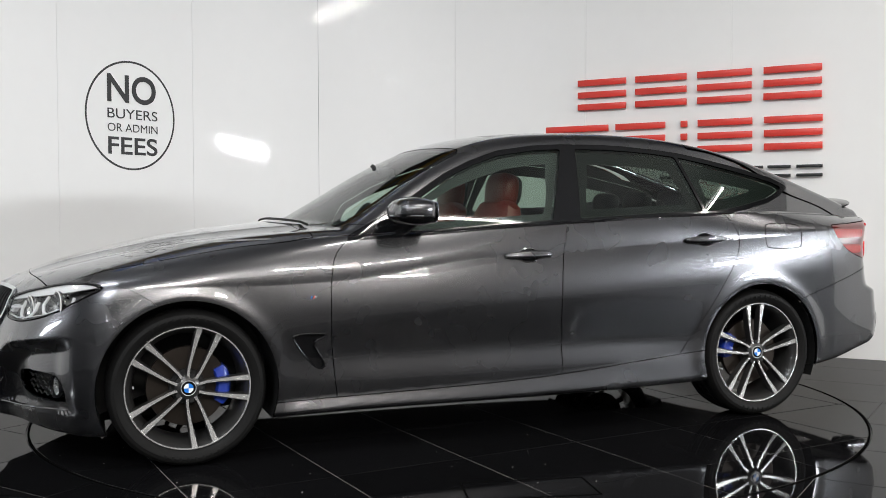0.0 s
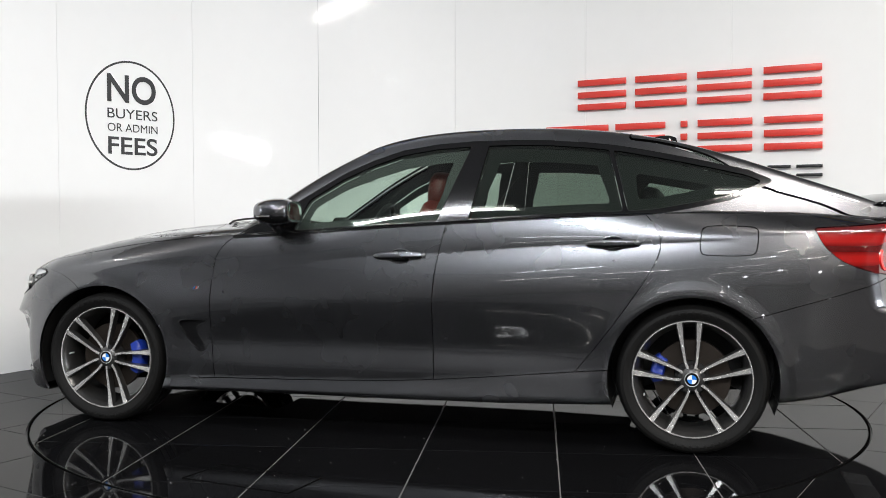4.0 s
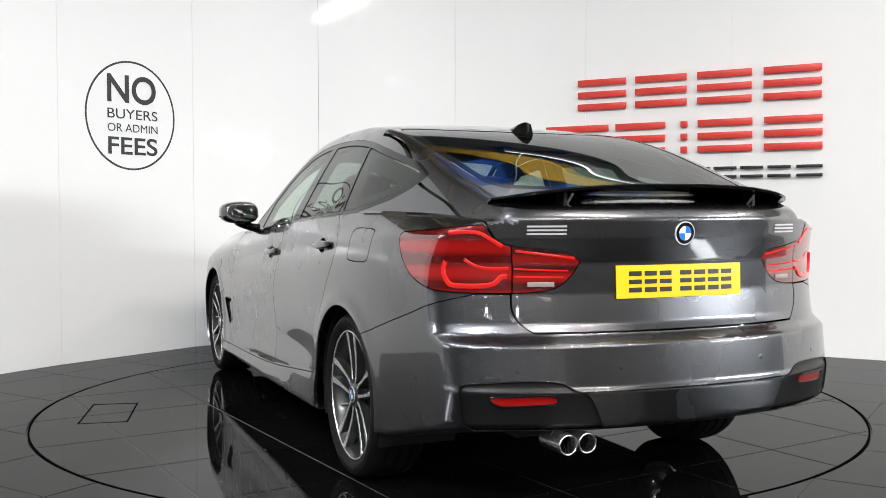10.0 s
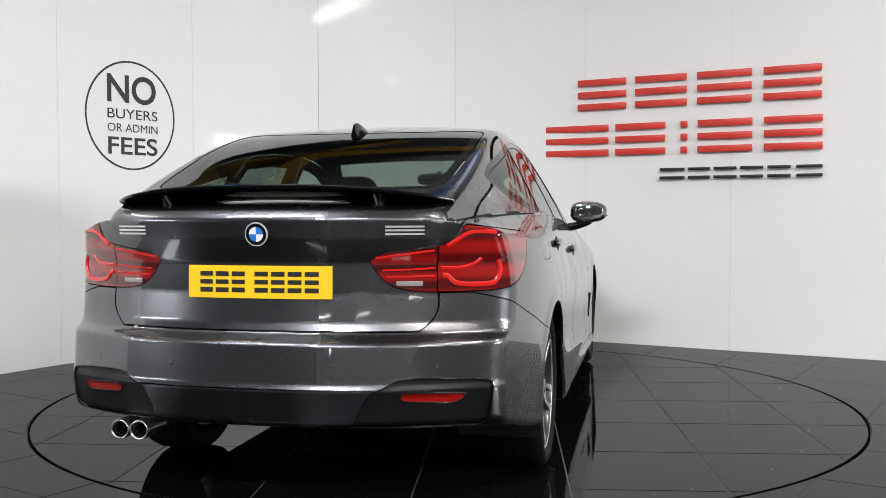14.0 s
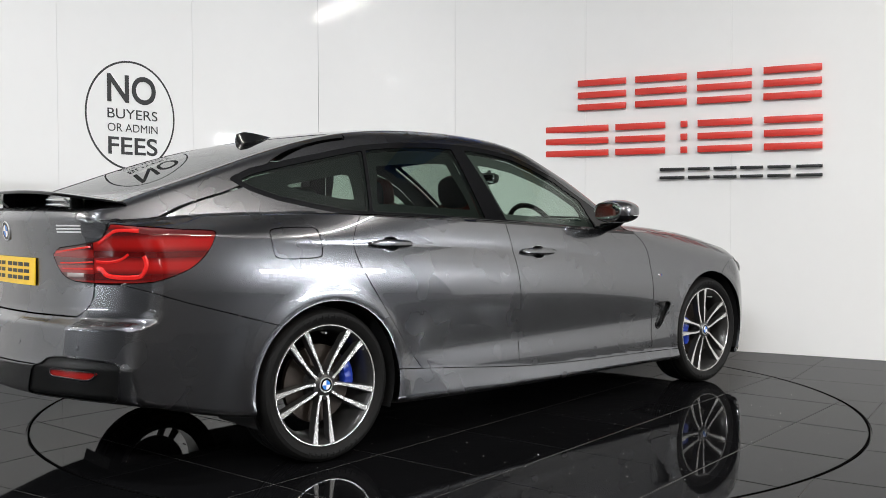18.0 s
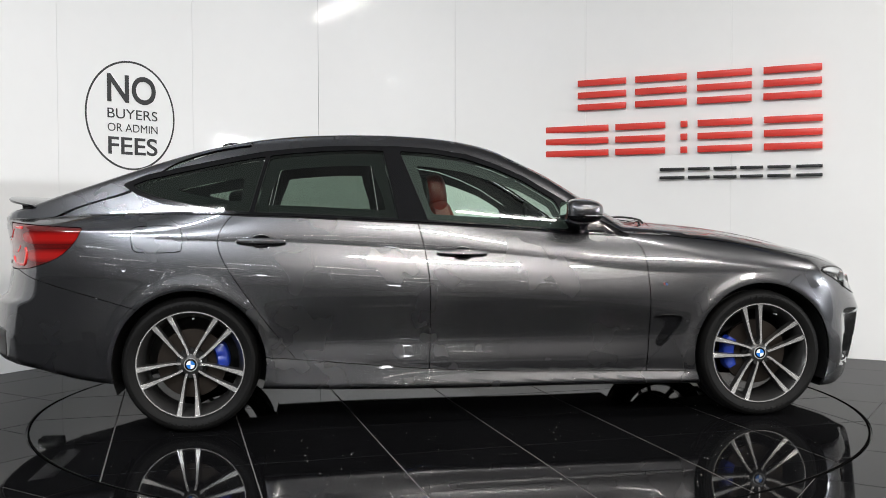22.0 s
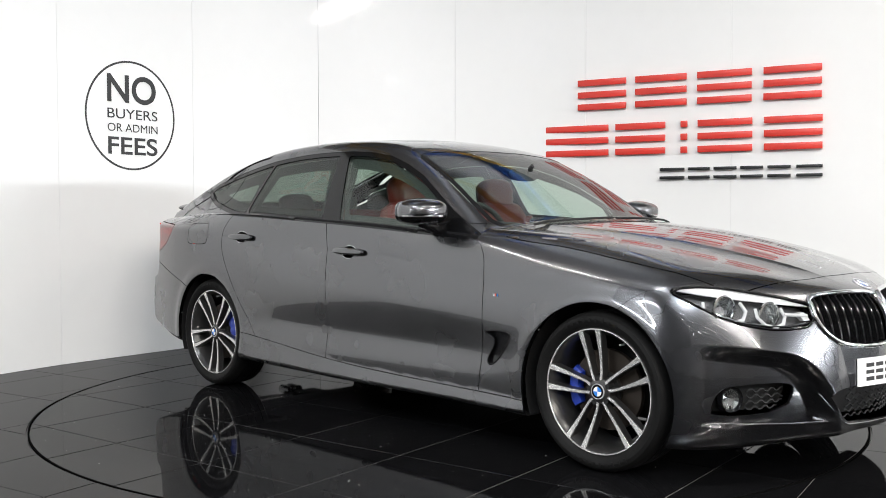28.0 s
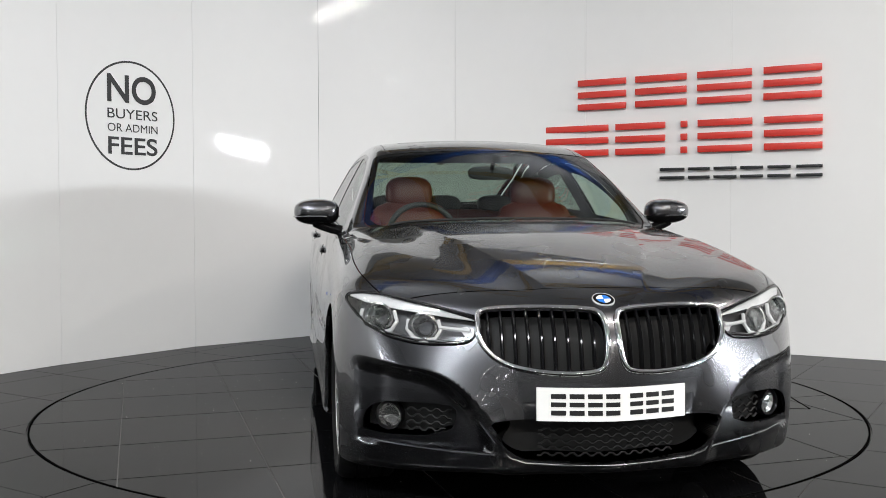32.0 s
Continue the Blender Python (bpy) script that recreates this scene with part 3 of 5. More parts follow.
class Chart:
    """The skin's distance along one axis over the two others, looked up between grid points."""

    def __init__(self, axis, start, stop, u, v):
        self.u, self.v = np.linspace(*u), np.linspace(*v)
        uu, vv = np.meshgrid(self.u, self.v, indexing="ij")
        a, b = np.full(uu.shape, float(start)), np.full(uu.shape, float(stop))
        for _ in range(30):
            m = (a + b) / 2
            inside = solid(np.stack([m if k == axis else (uu if k == min(set(range(3)) - {axis}) else vv) for k in range(3)], -1)) < 0
            a, b = np.where(inside, m, a), np.where(inside, b, m)
        self.t = a

    def __call__(self, p, q):
        i = np.clip((p - self.u[0]) / (self.u[1] - self.u[0]), 0, len(self.u) - 1.001)
        j = np.clip((q - self.v[0]) / (self.v[1] - self.v[0]), 0, len(self.v) - 1.001)
        a, b = int(i), int(j)
        f, g = i - a, j - b
        t = self.t
        return float(t[a, b] * (1 - f) * (1 - g) + t[a + 1, b] * f * (1 - g) + t[a, b + 1] * (1 - f) * g + t[a + 1, b + 1] * f * g)


side_chart = Chart(1, 0.2, 1.2, (-2.2, 2.0, 211), (0.2, 1.45, 126))
front_chart = Chart(0, 1.2, 2.6, (0.0, 0.9, 91), (0.16, 0.9, 149))
rear_chart = Chart(0, -1.6, -2.9, (0.0, 0.9, 91), (0.25, 1.12, 175))
top_chart = Chart(2, 0.6, 1.9, (-2.5, 2.2, 236), (0.0, 0.8, 81))


def on_side(x, z):
    return np.array((x, side_chart(x, z), z))


def on_front(y, z):
    return np.array((front_chart(abs(y), z), y, z))


def on_rear(y, z):
    return np.array((rear_chart(abs(y), z), y, z))


def on_top(x, y):
    return np.array((x, y, top_chart(x, abs(y))))


def seat_on(p, up=(0, 0, 1), off=0.0):
    """A pose on the skin at p: z out of it, y as near to up as can be."""
    n = Vector(grad(np.array(p, float)))
    y = (Vector(up) - n * n.dot(Vector(up))).normalized()
    x = y.cross(n)
    q = Vector(p) + n * off
    return Matrix(((x.x, y.x, n.x, q.x), (x.y, y.y, n.y, q.y), (x.z, y.z, n.z, q.z), (0, 0, 0, 1)))


def blob(bm, size, power=2.6, n=20, m=None, squash=None):
    """A rounded block: a ball drawn out towards a box."""
    k = n // 2
    rows = []
    for i in range(k + 1):
        v = -math.pi / 2 + math.pi * i / k
        row = []
        for j in range(n):
            u = 2 * math.pi * j / n
            c = Vector((math.cos(v) * math.cos(u), math.cos(v) * math.sin(u), math.sin(v)))
            r = sum(abs(q) ** power for q in c) ** (-1 / power)
            q = Vector((c.x * r * size[0], c.y * r * size[1], c.z * r * size[2]))
            if squash:
                q = squash(q)
            row.append(q)
        rows.append(row)
    vs = [[bm.verts.new(q) for q in row] if 0 < i < k else [bm.verts.new(row[0])] for i, row in enumerate(rows)]
    for i in range(k):
        for j in range(n):
            a, b = vs[i], vs[i + 1]
            l = (j + 1) % n
            if len(a) == 1:
                bm.faces.new((a[0], b[l], b[j]))
            elif len(b) == 1:
                bm.faces.new((a[j], a[l], b[0]))
            else:
                bm.faces.new((a[j], a[l], b[l], b[j]))
    if m is not None:
        bmesh.ops.transform(bm, verts=[v for r in vs for v in r], matrix=m)


def tube(bm, pts, r, n=8, close=False):
    """A round bar along points; r may be a list."""
    pts = [Vector(p) for p in pts]
    rings = []
    for i, p in enumerate(pts):
        t = (pts[min(i + 1, len(pts) - 1)] - pts[max(i - 1, 0)]).normalized()
        a = t.orthogonal().normalized() if not rings else (last - t * last.dot(t)).normalized()
        last = a
        b = t.cross(a)
        rr = r[i] if isinstance(r, (list, tuple)) else r
        rings.append([bm.verts.new(p + (a * math.cos(k) + b * math.sin(k)) * rr) for k in (2 * math.pi * j / n for j in range(n))])
    for p, q in zip(rings, rings[1:]):
        for j in range(n):
            bm.faces.new((p[j], p[(j + 1) % n], q[(j + 1) % n], q[j]))
    bm.faces.new(rings[0][::-1])
    bm.faces.new(rings[-1])
# ---- the hall round the bay, seen in reflections ----
def hall_wall(name, lo, hi):
    return tagged(box(name, lo, hi, HALL, bevel=0.01), "plain grey hall wall", kind="structure")


hall_wall("wall_back", (-11, 9.0, 0), (11, 9.2, 7.5))
hall_wall("wall_front", (-11, -33.3, 0), (11, -33.1, 7.5))
hall_wall("wall_left", (-11.2, -33, 0), (-11, 9.2, 7.5))
hall_wall("wall_right", (11, -33, 0), (11.2, 9.2, 7.5))
tagged(box("ceiling", (-11.2, -33.3, 7.5), (11.2, 9.2, 7.6), CEIL, bevel=0.01), "dark grey hall roof", kind="structure")


TUBE = glow("lit_fluorescent_tube", (1.0, 0.985, 0.95), 4.0)


def strip_lamp(x, y, z, turn, power, up_fill, length, warm):
    """A twin strip lamp on two rods: a white housing with two glowing tubes, their light and added upward fill."""
    lamp = empty("strip_lamp", pose(x, y, z, 0, 0, turn))
    tagged(lamp, "white twin-tube fluorescent strip lamp hung under the hall roof", "lamp", "hall strip lamps")
    box("housing", (-length / 2 - 0.04, -0.12, 0.03), (length / 2 + 0.04, 0.12, 0.10), HOUSING, lamp, bevel=0.01)
    for s in (-1, 1):
        bm = bmesh.new()
        lathe(bm, [(0.0005, -length / 2), (0.018, -length / 2), (0.018, length / 2), (0.0005, length / 2)], 10, m=Matrix.Translation((0, 0.07 * s, 0.006 if power else 0.125)) @ Matrix.Rotation(radians(90), 4, "Z"))
        part("tube", bm, TUBE, lamp, "glowing fluorescent tube")
        bm = bmesh.new()
        tube(bm, [(length * 0.4 * s, 0, 0.09), (length * 0.4 * s, 0, 7.52 - z)], 0.008, 6)
        part("rod", bm, HOUSING, lamp)
    # the second, upward light is added fill for the roof
    for watts, m in ((power, pose(0, 0, -0.02)), (up_fill, pose(0, 0, 0.15, 180, 0, 0))):
        if watts:
            li = bpy.data.lights.new("tube_light", "AREA")
            li.shape, li.size, li.size_y, li.energy, li.color = "RECTANGLE", length, 0.07, watts, warm
            ob = new("tube_light", li)
            ob.parent = lamp
            ob.matrix_basis = m


for row in LAMPS:
    strip_lamp(*row)


DAY = glow("daylit_pane", (0.95, 0.98, 1.0), 6.0)
for i, (x, z, w, h, power) in enumerate(WINDOWS):
    win = box(f"window_{i + 1}", (x - w - 0.06, -33.1, z - h - 0.06), (x + w + 0.06, -33.04, z + h + 0.06), HOUSING, bevel=0.01)
    tagged(win, "small bright daylight window in the far hall wall", kind="structure")
    obj("pane", [(x - w, -33.036, z - h), (x + w, -33.036, z - h), (x + w, -33.036, z + h), (x - w, -33.036, z + h)], [(0, 1, 2, 3)], DAY, win)
    li = bpy.data.lights.new("window_light", "AREA")
    li.shape, li.size, li.size_y, li.energy, li.color = "RECTANGLE", 2 * w, 2 * h, power, (0.95, 0.98, 1.0)
    ob = new("window_light", li)
    ob.matrix_basis = look((x, -33.0, z), (x * 0.2, 0, 1.2))

# added fill: side strips that brighten the car's flanks and bumpers
for x, y, z, power in SIDE_FILLS:
    lamp = empty("wall_fill_lamp", pose(x, y, z, 0, -90 if x > 0 else 90, 0))
    tagged(lamp, "long white fluorescent strip lamp added along the hall wall as fill", "lamp", "wall strip lamps")
    box("housing", (-0.20, -2.25, -0.09), (0.20, 2.25, -0.03), HOUSING, lamp, bevel=0.01)
    for k in (-1, 1):
        bm = bmesh.new()
        tube(bm, [(0.11 * k, -2.2, -0.008), (0.11 * k, 2.2, -0.008)], 0.018, 10)
        part("tube", bm, TUBE, lamp, "glowing fluorescent tube")
    li = bpy.data.lights.new("tube_light", "AREA")
    li.shape, li.size, li.size_y, li.energy, li.color = "RECTANGLE", 0.34, 4.4, power, COOL
    ob = new("tube_light", li)
    ob.parent = lamp
    ob.matrix_basis = pose(0, 0, 0.016, 180, 0, 0)


def beam(name, a, b, wide, deep, material, label):
    """An I-shaped roof beam from a to b."""
    a, b = Vector(a), Vector(b)
    d = (b - a)
    ln = d.length
    m = Matrix.Translation(a) @ d.to_track_quat("X", "Z").to_matrix().to_4x4()
    bm = bmesh.new()
    add_box(bm, (0, -wide / 2, -0.01), (ln, wide / 2, 0.02), 0.003, m)
    add_box(bm, (0, -0.012, 0.018), (ln, 0.012, deep - 0.018), 0.0, m)
    add_box(bm, (0, -wide / 2, deep - 0.02), (ln, wide / 2, deep + 0.01), 0.003, m)
    return tagged(part(name, bm, material), label, "beam")


for a, b in (((-3.6, 0.6), (2.6, 8.9)), ((6.0, 0.6), (1.4, 8.9))):
    beam("roof_beam", (*a, 6.85), (*b, 6.85), 0.26, 0.5, BLUE_STEEL, "blue painted steel roof beam under the hall roof")
for a, b in (((-10.9, 3.0), (10.9, 3.0)), ((-10.9, 7.0), (10.9, 7.0)), ((-7.0, 0.8), (-0.8, 8.9)), ((0.6, 0.8), (-5.2, 8.9)), ((1.4, 0.8), (7.4, 8.9))):
    beam("roof_brace", (*a, 6.4), (*b, 6.4), 0.11, 0.3, YELLOW_STEEL, "yellow painted steel brace under the roof beams")


# ---- the car's materials ----
def paint(name, color, rough=0.33):
    m, nt, b = shader(name)
    b.inputs["Base Color"].default_value = (*color, 1)
    b.inputs["Metallic"].default_value = 1.0
    b.inputs["Roughness"].default_value = rough
    b.inputs["Coat Weight"].default_value = 1.0
    b.inputs["Coat Roughness"].default_value = 0.025
    co = nt.nodes.new("ShaderNodeTexCoord")
    fl = nt.nodes.new("ShaderNodeTexNoise")
    fl.inputs["Scale"].default_value, fl.inputs["Detail"].default_value = 1400, 1
    link(nt, co.outputs["Object"], fl.inputs["Vector"])
    r = nt.nodes.new("ShaderNodeMapRange")
    r.inputs["To Min"].default_value, r.inputs["To Max"].default_value = 0.8, 1.2
    link(nt, fl.outputs["Fac"], r.inputs["Value"])
    v = nt.nodes.new("ShaderNodeVectorMath")
    v.operation = "SCALE"
    v.inputs[0].default_value = color
    link(nt, r.outputs[0], v.inputs["Scale"])
    link(nt, v.outputs[0], b.inputs["Base Color"])
    film = nt.nodes.new("ShaderNodeTexNoise")
    film.inputs["Scale"].default_value = 5
    link(nt, co.outputs["Object"], film.inputs["Vector"])
    k = nt.nodes.new("ShaderNodeMapRange")
    k.inputs["To Min"].default_value, k.inputs["To Max"].default_value = rough * 0.9, rough * 1.12
    link(nt, film.outputs["Fac"], k.inputs["Value"])
    link(nt, k.outputs[0], b.inputs["Roughness"])
    return m


PAINT = paint("grey_metallic_paint", (0.098, 0.099, 0.105), 0.265)
GLOSS = mat("gloss_black_trim", (0.005, 0.005, 0.0055), 0.08, spec=0.35, grain=0.1, scale=60)
PLASTIC = mat("matt_black_plastic", (0.009, 0.009, 0.009), 0.55, spec=0.25, grain=0.2, scale=200, bump=0.1)
CHROME = mat("polished_chrome", (0.72, 0.73, 0.74), 0.09, metal=1.0, grain=0.03, scale=50)
SATIN = mat("satin_silver", (0.60, 0.60, 0.61), 0.3, metal=0.5, grain=0.05, scale=80)
FACE = mat("machined_alloy", (0.66, 0.655, 0.64), 0.26, metal=0.75, grain=0.06, scale=150, bump=0.03)
RIMM = mat("dark_grey_alloy", (0.055, 0.054, 0.053), 0.3, metal=0.7, coat=0.4, grain=0.1, scale=60)
TYRE = mat("black_tyre_rubber", (0.0045, 0.0044, 0.0043), 0.6, spec=0.14, grain=0.2, scale=70, bump=0.25, spots=0.15)
STEEL = mat("brushed_brake_steel", (0.035, 0.028, 0.023), 0.4, metal=0.8, grain=0.2, scale=60, bump=0.1)
CALIPER = mat("blue_caliper_paint", (0.008, 0.028, 0.24), 0.3, coat=0.5, grain=0.1, scale=60)
CLEAR = glass("clear_green_glass", (0.74, 0.86, 0.775), 1.42)
SCREEN = glass("windscreen_glass", (0.66, 0.745, 0.69), 1.52)
TINT = glass("tinted_glass", (0.36, 0.43, 0.38), 1.45)
LENS = glass("clear_lamp_lens", (0.93, 0.94, 0.95), 1.45)
RED_LENS = mat("red_lamp_lens", (0.20, 0.004, 0.004), 0.10, coat=1.0, grain=0.1, scale=60)
RED_DARK = mat("dark_red_lamp", (0.13, 0.003, 0.003), 0.12, coat=1.0, grain=0.1, scale=60)


def ribbed(m, dark, bright, pitch):
    """Level reflector bands behind a coloured lens."""
    nt = m.node_tree
    b = nt.nodes["Principled BSDF"]
    co = nt.nodes.new("ShaderNodeTexCoord")
    xyz = nt.nodes.new("ShaderNodeSeparateXYZ")
    link(nt, co.outputs["Object"], xyz.inputs[0])
    k = nt.nodes.new("ShaderNodeMath")
    k.operation = "MULTIPLY"
    k.inputs[1].default_value = 2 * math.pi / pitch
    link(nt, xyz.outputs["Z"], k.inputs[0])
    w = nt.nodes.new("ShaderNodeMath")
    w.operation = "SINE"
    link(nt, k.outputs[0], w.inputs[0])
    r = nt.nodes.new("ShaderNodeMapRange")
    r.inputs["From Min"].default_value, r.inputs["From Max"].default_value = -0.7, 0.7
    link(nt, w.outputs[0], r.inputs["Value"])
    mix = nt.nodes.new("ShaderNodeMix")
    mix.data_type = "RGBA"
    for q in mix.inputs:
        if q.type == "RGBA" and q.name in "AB":
            q.default_value = (*(dark if q.name == "A" else bright), 1)
    link(nt, r.outputs[0], mix.inputs["Factor"])
    link(nt, next(q for q in mix.outputs if q.type == "RGBA"), b.inputs["Base Color"])
    return m


ribbed(RED_LENS, (0.075, 0.002, 0.002), (0.26, 0.006, 0.005), 0.085)
ribbed(RED_DARK, (0.05, 0.002, 0.002), (0.20, 0.005, 0.004), 0.06)
RED_BAR = mat("bright_red_light_bar", (0.60, 0.012, 0.010), 0.25, coat=1.0, grain=0.05, scale=60)
LAMP_IN = mat("grey_lamp_housing", (0.30, 0.30, 0.305), 0.2, metal=0.7, grain=0.1, scale=60)
REFLECTOR = mat("lamp_reflector", (0.78, 0.78, 0.76), 0.12, metal=1.0, grain=0.05, scale=60)
LEATHER = mat("red_leather", (0.12, 0.011, 0.006), 0.42, grain=0.12, scale=90, bump=0.35, spots=0.08)
FABRIC = mat("dark_grey_lining", (0.03, 0.03, 0.031), 0.85, grain=0.15, scale=150, bump=0.2)
SOFT = mat("black_soft_plastic", (0.016, 0.016, 0.017), 0.6, grain=0.15, scale=200, bump=0.25)
PLATE_Y = mat("yellow_number_plate", (0.80, 0.50, 0.012), 0.3, grain=0.02, scale=60)
PLATE_W = mat("white_number_plate", (0.78, 0.78, 0.76), 0.3, grain=0.02, scale=60)
INK = mat("plate_ink", (0.01, 0.01, 0.01), 0.4, grain=0.05, scale=60)
BADGE_BLUE = mat("badge_blue", (0.02, 0.16, 0.55), 0.2, coat=1.0, grain=0.03, scale=60)
BADGE_WHITE = mat("badge_white", (0.75, 0.76, 0.77), 0.2, coat=1.0, grain=0.03, scale=60)
BROW = mat("white_light_guide", (0.56, 0.56, 0.555), 0.22, coat=0.6, grain=0.03, scale=60)
TIP = mat("bright_exhaust_tip", (0.80, 0.80, 0.80), 0.22, metal=1.0, grain=0.04, scale=60)
DULL = mat("clear_reversing_lens", (0.24, 0.20, 0.19), 0.25, coat=1.0, grain=0.1, scale=60)
INSERT = mat("dull_black_bumper_insert", (0.004, 0.004, 0.004), 0.35, spec=0.2, grain=0.15, scale=150, bump=0.05)


# ---- the car ----
car = empty("car")
tagged(car, "dark grey metallic five-door hatchback with black and silver wheels", "car")
skin = Skin(body_grid())

ARCH = {1: 0.374, -1: 0.368}


def arches(x, y, z):
    g = np.minimum(np.hypot(x - HUB_X, z - HUB_Z) - ARCH[1], np.hypot(x + HUB_X, z - HUB_Z) - ARCH[-1])
    return np.maximum(g, 0.52 - y)


skin.cut(arches, 0.0)
under = skin.cut(lambda x, y, z: z - floor_z(x) - 0.006, 0.0)
panel("underbody", under, PLASTIC, car, label="black underbody", flange=0)

# side windows
DLO = [(0.747, 0.957), (0.363, 0.980), (0.078, 1.001), (-0.18, 1.018), (-0.521, 1.036), (-0.928, 1.058), (-1.186, 1.066), (-1.30, 1.074), (-1.45, 1.100), (-1.612, 1.134), (-1.72, 1.173), (-1.79, 1.214),
       (-1.695, 1.254), (-1.557, 1.286), (-1.397, 1.320), (-1.251, 1.350), (-1.106, 1.377), (-0.96, 1.394), (-0.814, 1.406), (-0.666, 1.412), (-0.427, 1.411), (-0.248, 1.399), (-0.068, 1.371),
       (0.08, 1.321), (0.227, 1.255), (0.372, 1.165), (0.513, 1.077), (0.654, 1.005)]


def beside(x, z, a, b):
    """Signed distance to the line from a to b in the side view, above nought on its rear side."""
    dx, dz = b[0] - a[0], b[1] - a[1]
    return ((x - a[0]) * dz - (z - a[1]) * dx) / math.hypot(dx, dz) * -1


def window(front, back):
    def rule(x, y, z):
        g = np.maximum(inside_poly(DLO, x, z) + 0.015, 0.40 - y)
        if front:
            g = np.maximum(g, -beside(x, z, *front))
        if back:
            g = np.maximum(g, beside(x, z, *back))
        return g
    return rule


SAIL = ((0.47, 0.95), (0.36, 1.20))
B_FRONT, B_BACK = ((-0.278, 1.02), (-0.420, 1.41)), ((-0.434, 1.02), (-0.505, 1.41))
QUARTER_A, QUARTER_B = ((-1.160, 1.06), (-1.078, 1.365)), ((-1.182, 1.06), (-1.100, 1.365))
panes = {"front_window": (skin.cut(window(SAIL, B_FRONT)), CLEAR, "clear greenish side glass"),
         "rear_window": (skin.cut(window(B_BACK, QUARTER_A)), TINT, "dark tinted side glass"),
         "quarter_window": (skin.cut(window(QUARTER_B, None)), TINT, "dark tinted side glass")}
trim = skin.cut(lambda x, y, z: np.maximum(inside_poly(DLO, x, z) - 0.011, 0.40 - y), 0.0)

# front and rear screens, in the view from above
SCREEN_F = [(1.0, 0), (0.985, 0.2), (0.94, 0.4), (0.875, 0.56), (0.79, 0.675), (0.72, 0.708), (0.40, 0.655), (0.14, 0.605), (0.125, 0.56), (0.165, 0.3), (0.185, 0)]
SCREEN_R = [(-1.30, 0), (-1.275, 0.3), (-1.215, 0.5), (-1.225, 0.555), (-1.30, 0.575), (-1.63, 0.590), (-1.96, 0.580), (-2.09, 0.565), (-2.155, 0.52), (-2.19, 0.3), (-2.20, 0)]


def both(poly):
    return poly + [(a, -b) for a, b in poly[::-1] if b > 0]


windscreen = skin.cut(lambda x, y, z: np.maximum(inside_poly(both(SCREEN_F), x, y), 0.9 - z), 0.003)
rear_screen = skin.cut(lambda x, y, z: np.maximum(inside_poly(both(SCREEN_R), x, y), 0.95 - z), 0.003)
windscreen, screen_border = skin.cut(lambda x, y, z: inside_poly(both(SCREEN_F), x, y) + 0.032 + 0.05 * step(0.92, 0.98, x), 0.0, windscreen)
rear_screen, rear_border = skin.cut(lambda x, y, z: inside_poly(both(SCREEN_R), x, y) + 0.038, 0.0, rear_screen)
sunroof = skin.cut(lambda x, y, z: np.maximum(np.maximum(np.abs(x + 0.545) - 0.425, y - 0.43), 1.3 - z), 0.003)

# lamps and openings
HEAD = soften([(-0.895, 0.772), (-1.10, 0.792), (-1.365, 0.766), (-1.695, 0.722), (-1.735, 0.705), (-1.735, 0.630), (-1.62, 0.620), (-1.48, 0.619), (-1.30, 0.640), (-1.165, 0.671), (-1.034, 0.722)])
TAIL = soften([(-1.118, 1.000), (-1.140, 0.930), (-1.209, 0.865), (-1.30, 0.830), (-1.42, 0.805), (-1.76, 0.801), (-1.92, 0.809), (-2.0, 0.845), (-2.066, 0.930), (-1.765, 0.957), (-1.688, 0.975),
               (-1.640, 1.030), (-1.625, 1.030), (-1.458, 1.020), (-1.30, 1.010), (-1.14, 1.004)], 1)
KIDNEY = soften([(0.444, 0.69), (0.440, 0.728), (0.40, 0.742), (0.24, 0.748), (0.06, 0.742), (0.022, 0.728), (0.018, 0.65), (0.028, 0.565), (0.055, 0.540), (0.166, 0.532), (0.30, 0.545), (0.385, 0.575), (0.432, 0.63)], 1)
INTAKE = soften([(0.0, 0.385), (0.33, 0.382), (0.425, 0.367), (0.385, 0.31), (0.335, 0.258), (0.27, 0.236), (0.0, 0.226), (-0.27, 0.236), (-0.335, 0.258), (-0.385, 0.31), (-0.425, 0.367), (-0.33, 0.382)], 1)
FOG = soften([(0.812, 0.284), (0.812, 0.352), (0.78, 0.395), (0.71, 0.411), (0.53, 0.412), (0.497, 0.385), (0.527, 0.300)], 1)
DARK_REAR = soften([(0.40, 0.487), (0.445, 0.489), (0.49, 0.527), (0.67, 0.523), (0.81, 0.505), (0.86, 0.44), (0.80, 0.33), (0.30, 0.30), (0.345, 0.37)], 1)
REFL = [(0.712, 0.468), (0.706, 0.472), (0.515, 0.480), (0.507, 0.476), (0.500, 0.456), (0.504, 0.451), (0.670, 0.441), (0.678, 0.443)]
head = skin.cut(lambda x, y, z: np.maximum(np.maximum(inside_poly(HEAD, y - x, z), 1.5 - x), 0.3 - y), 0.003)
tail_all = skin.cut(lambda x, y, z: np.maximum(np.maximum(inside_poly(TAIL, y + x, z), x + 1.7), 0.2 - y), 0.002)
tail_out, tail_in = skin.cut(lambda x, y, z: -1.757 - (y + x), 0.003, tail_all)
kidney = skin.cut(lambda x, y, z: np.maximum(inside_poly(KIDNEY, y, z), 1.7 - x), 0.0)
intake = skin.cut(lambda x, y, z: np.maximum(inside_poly(INTAKE, y, z), 1.7 - x), 0.0)
fog = skin.cut(lambda x, y, z: np.maximum(inside_poly(FOG, y, z), 1.7 - x), 0.0)
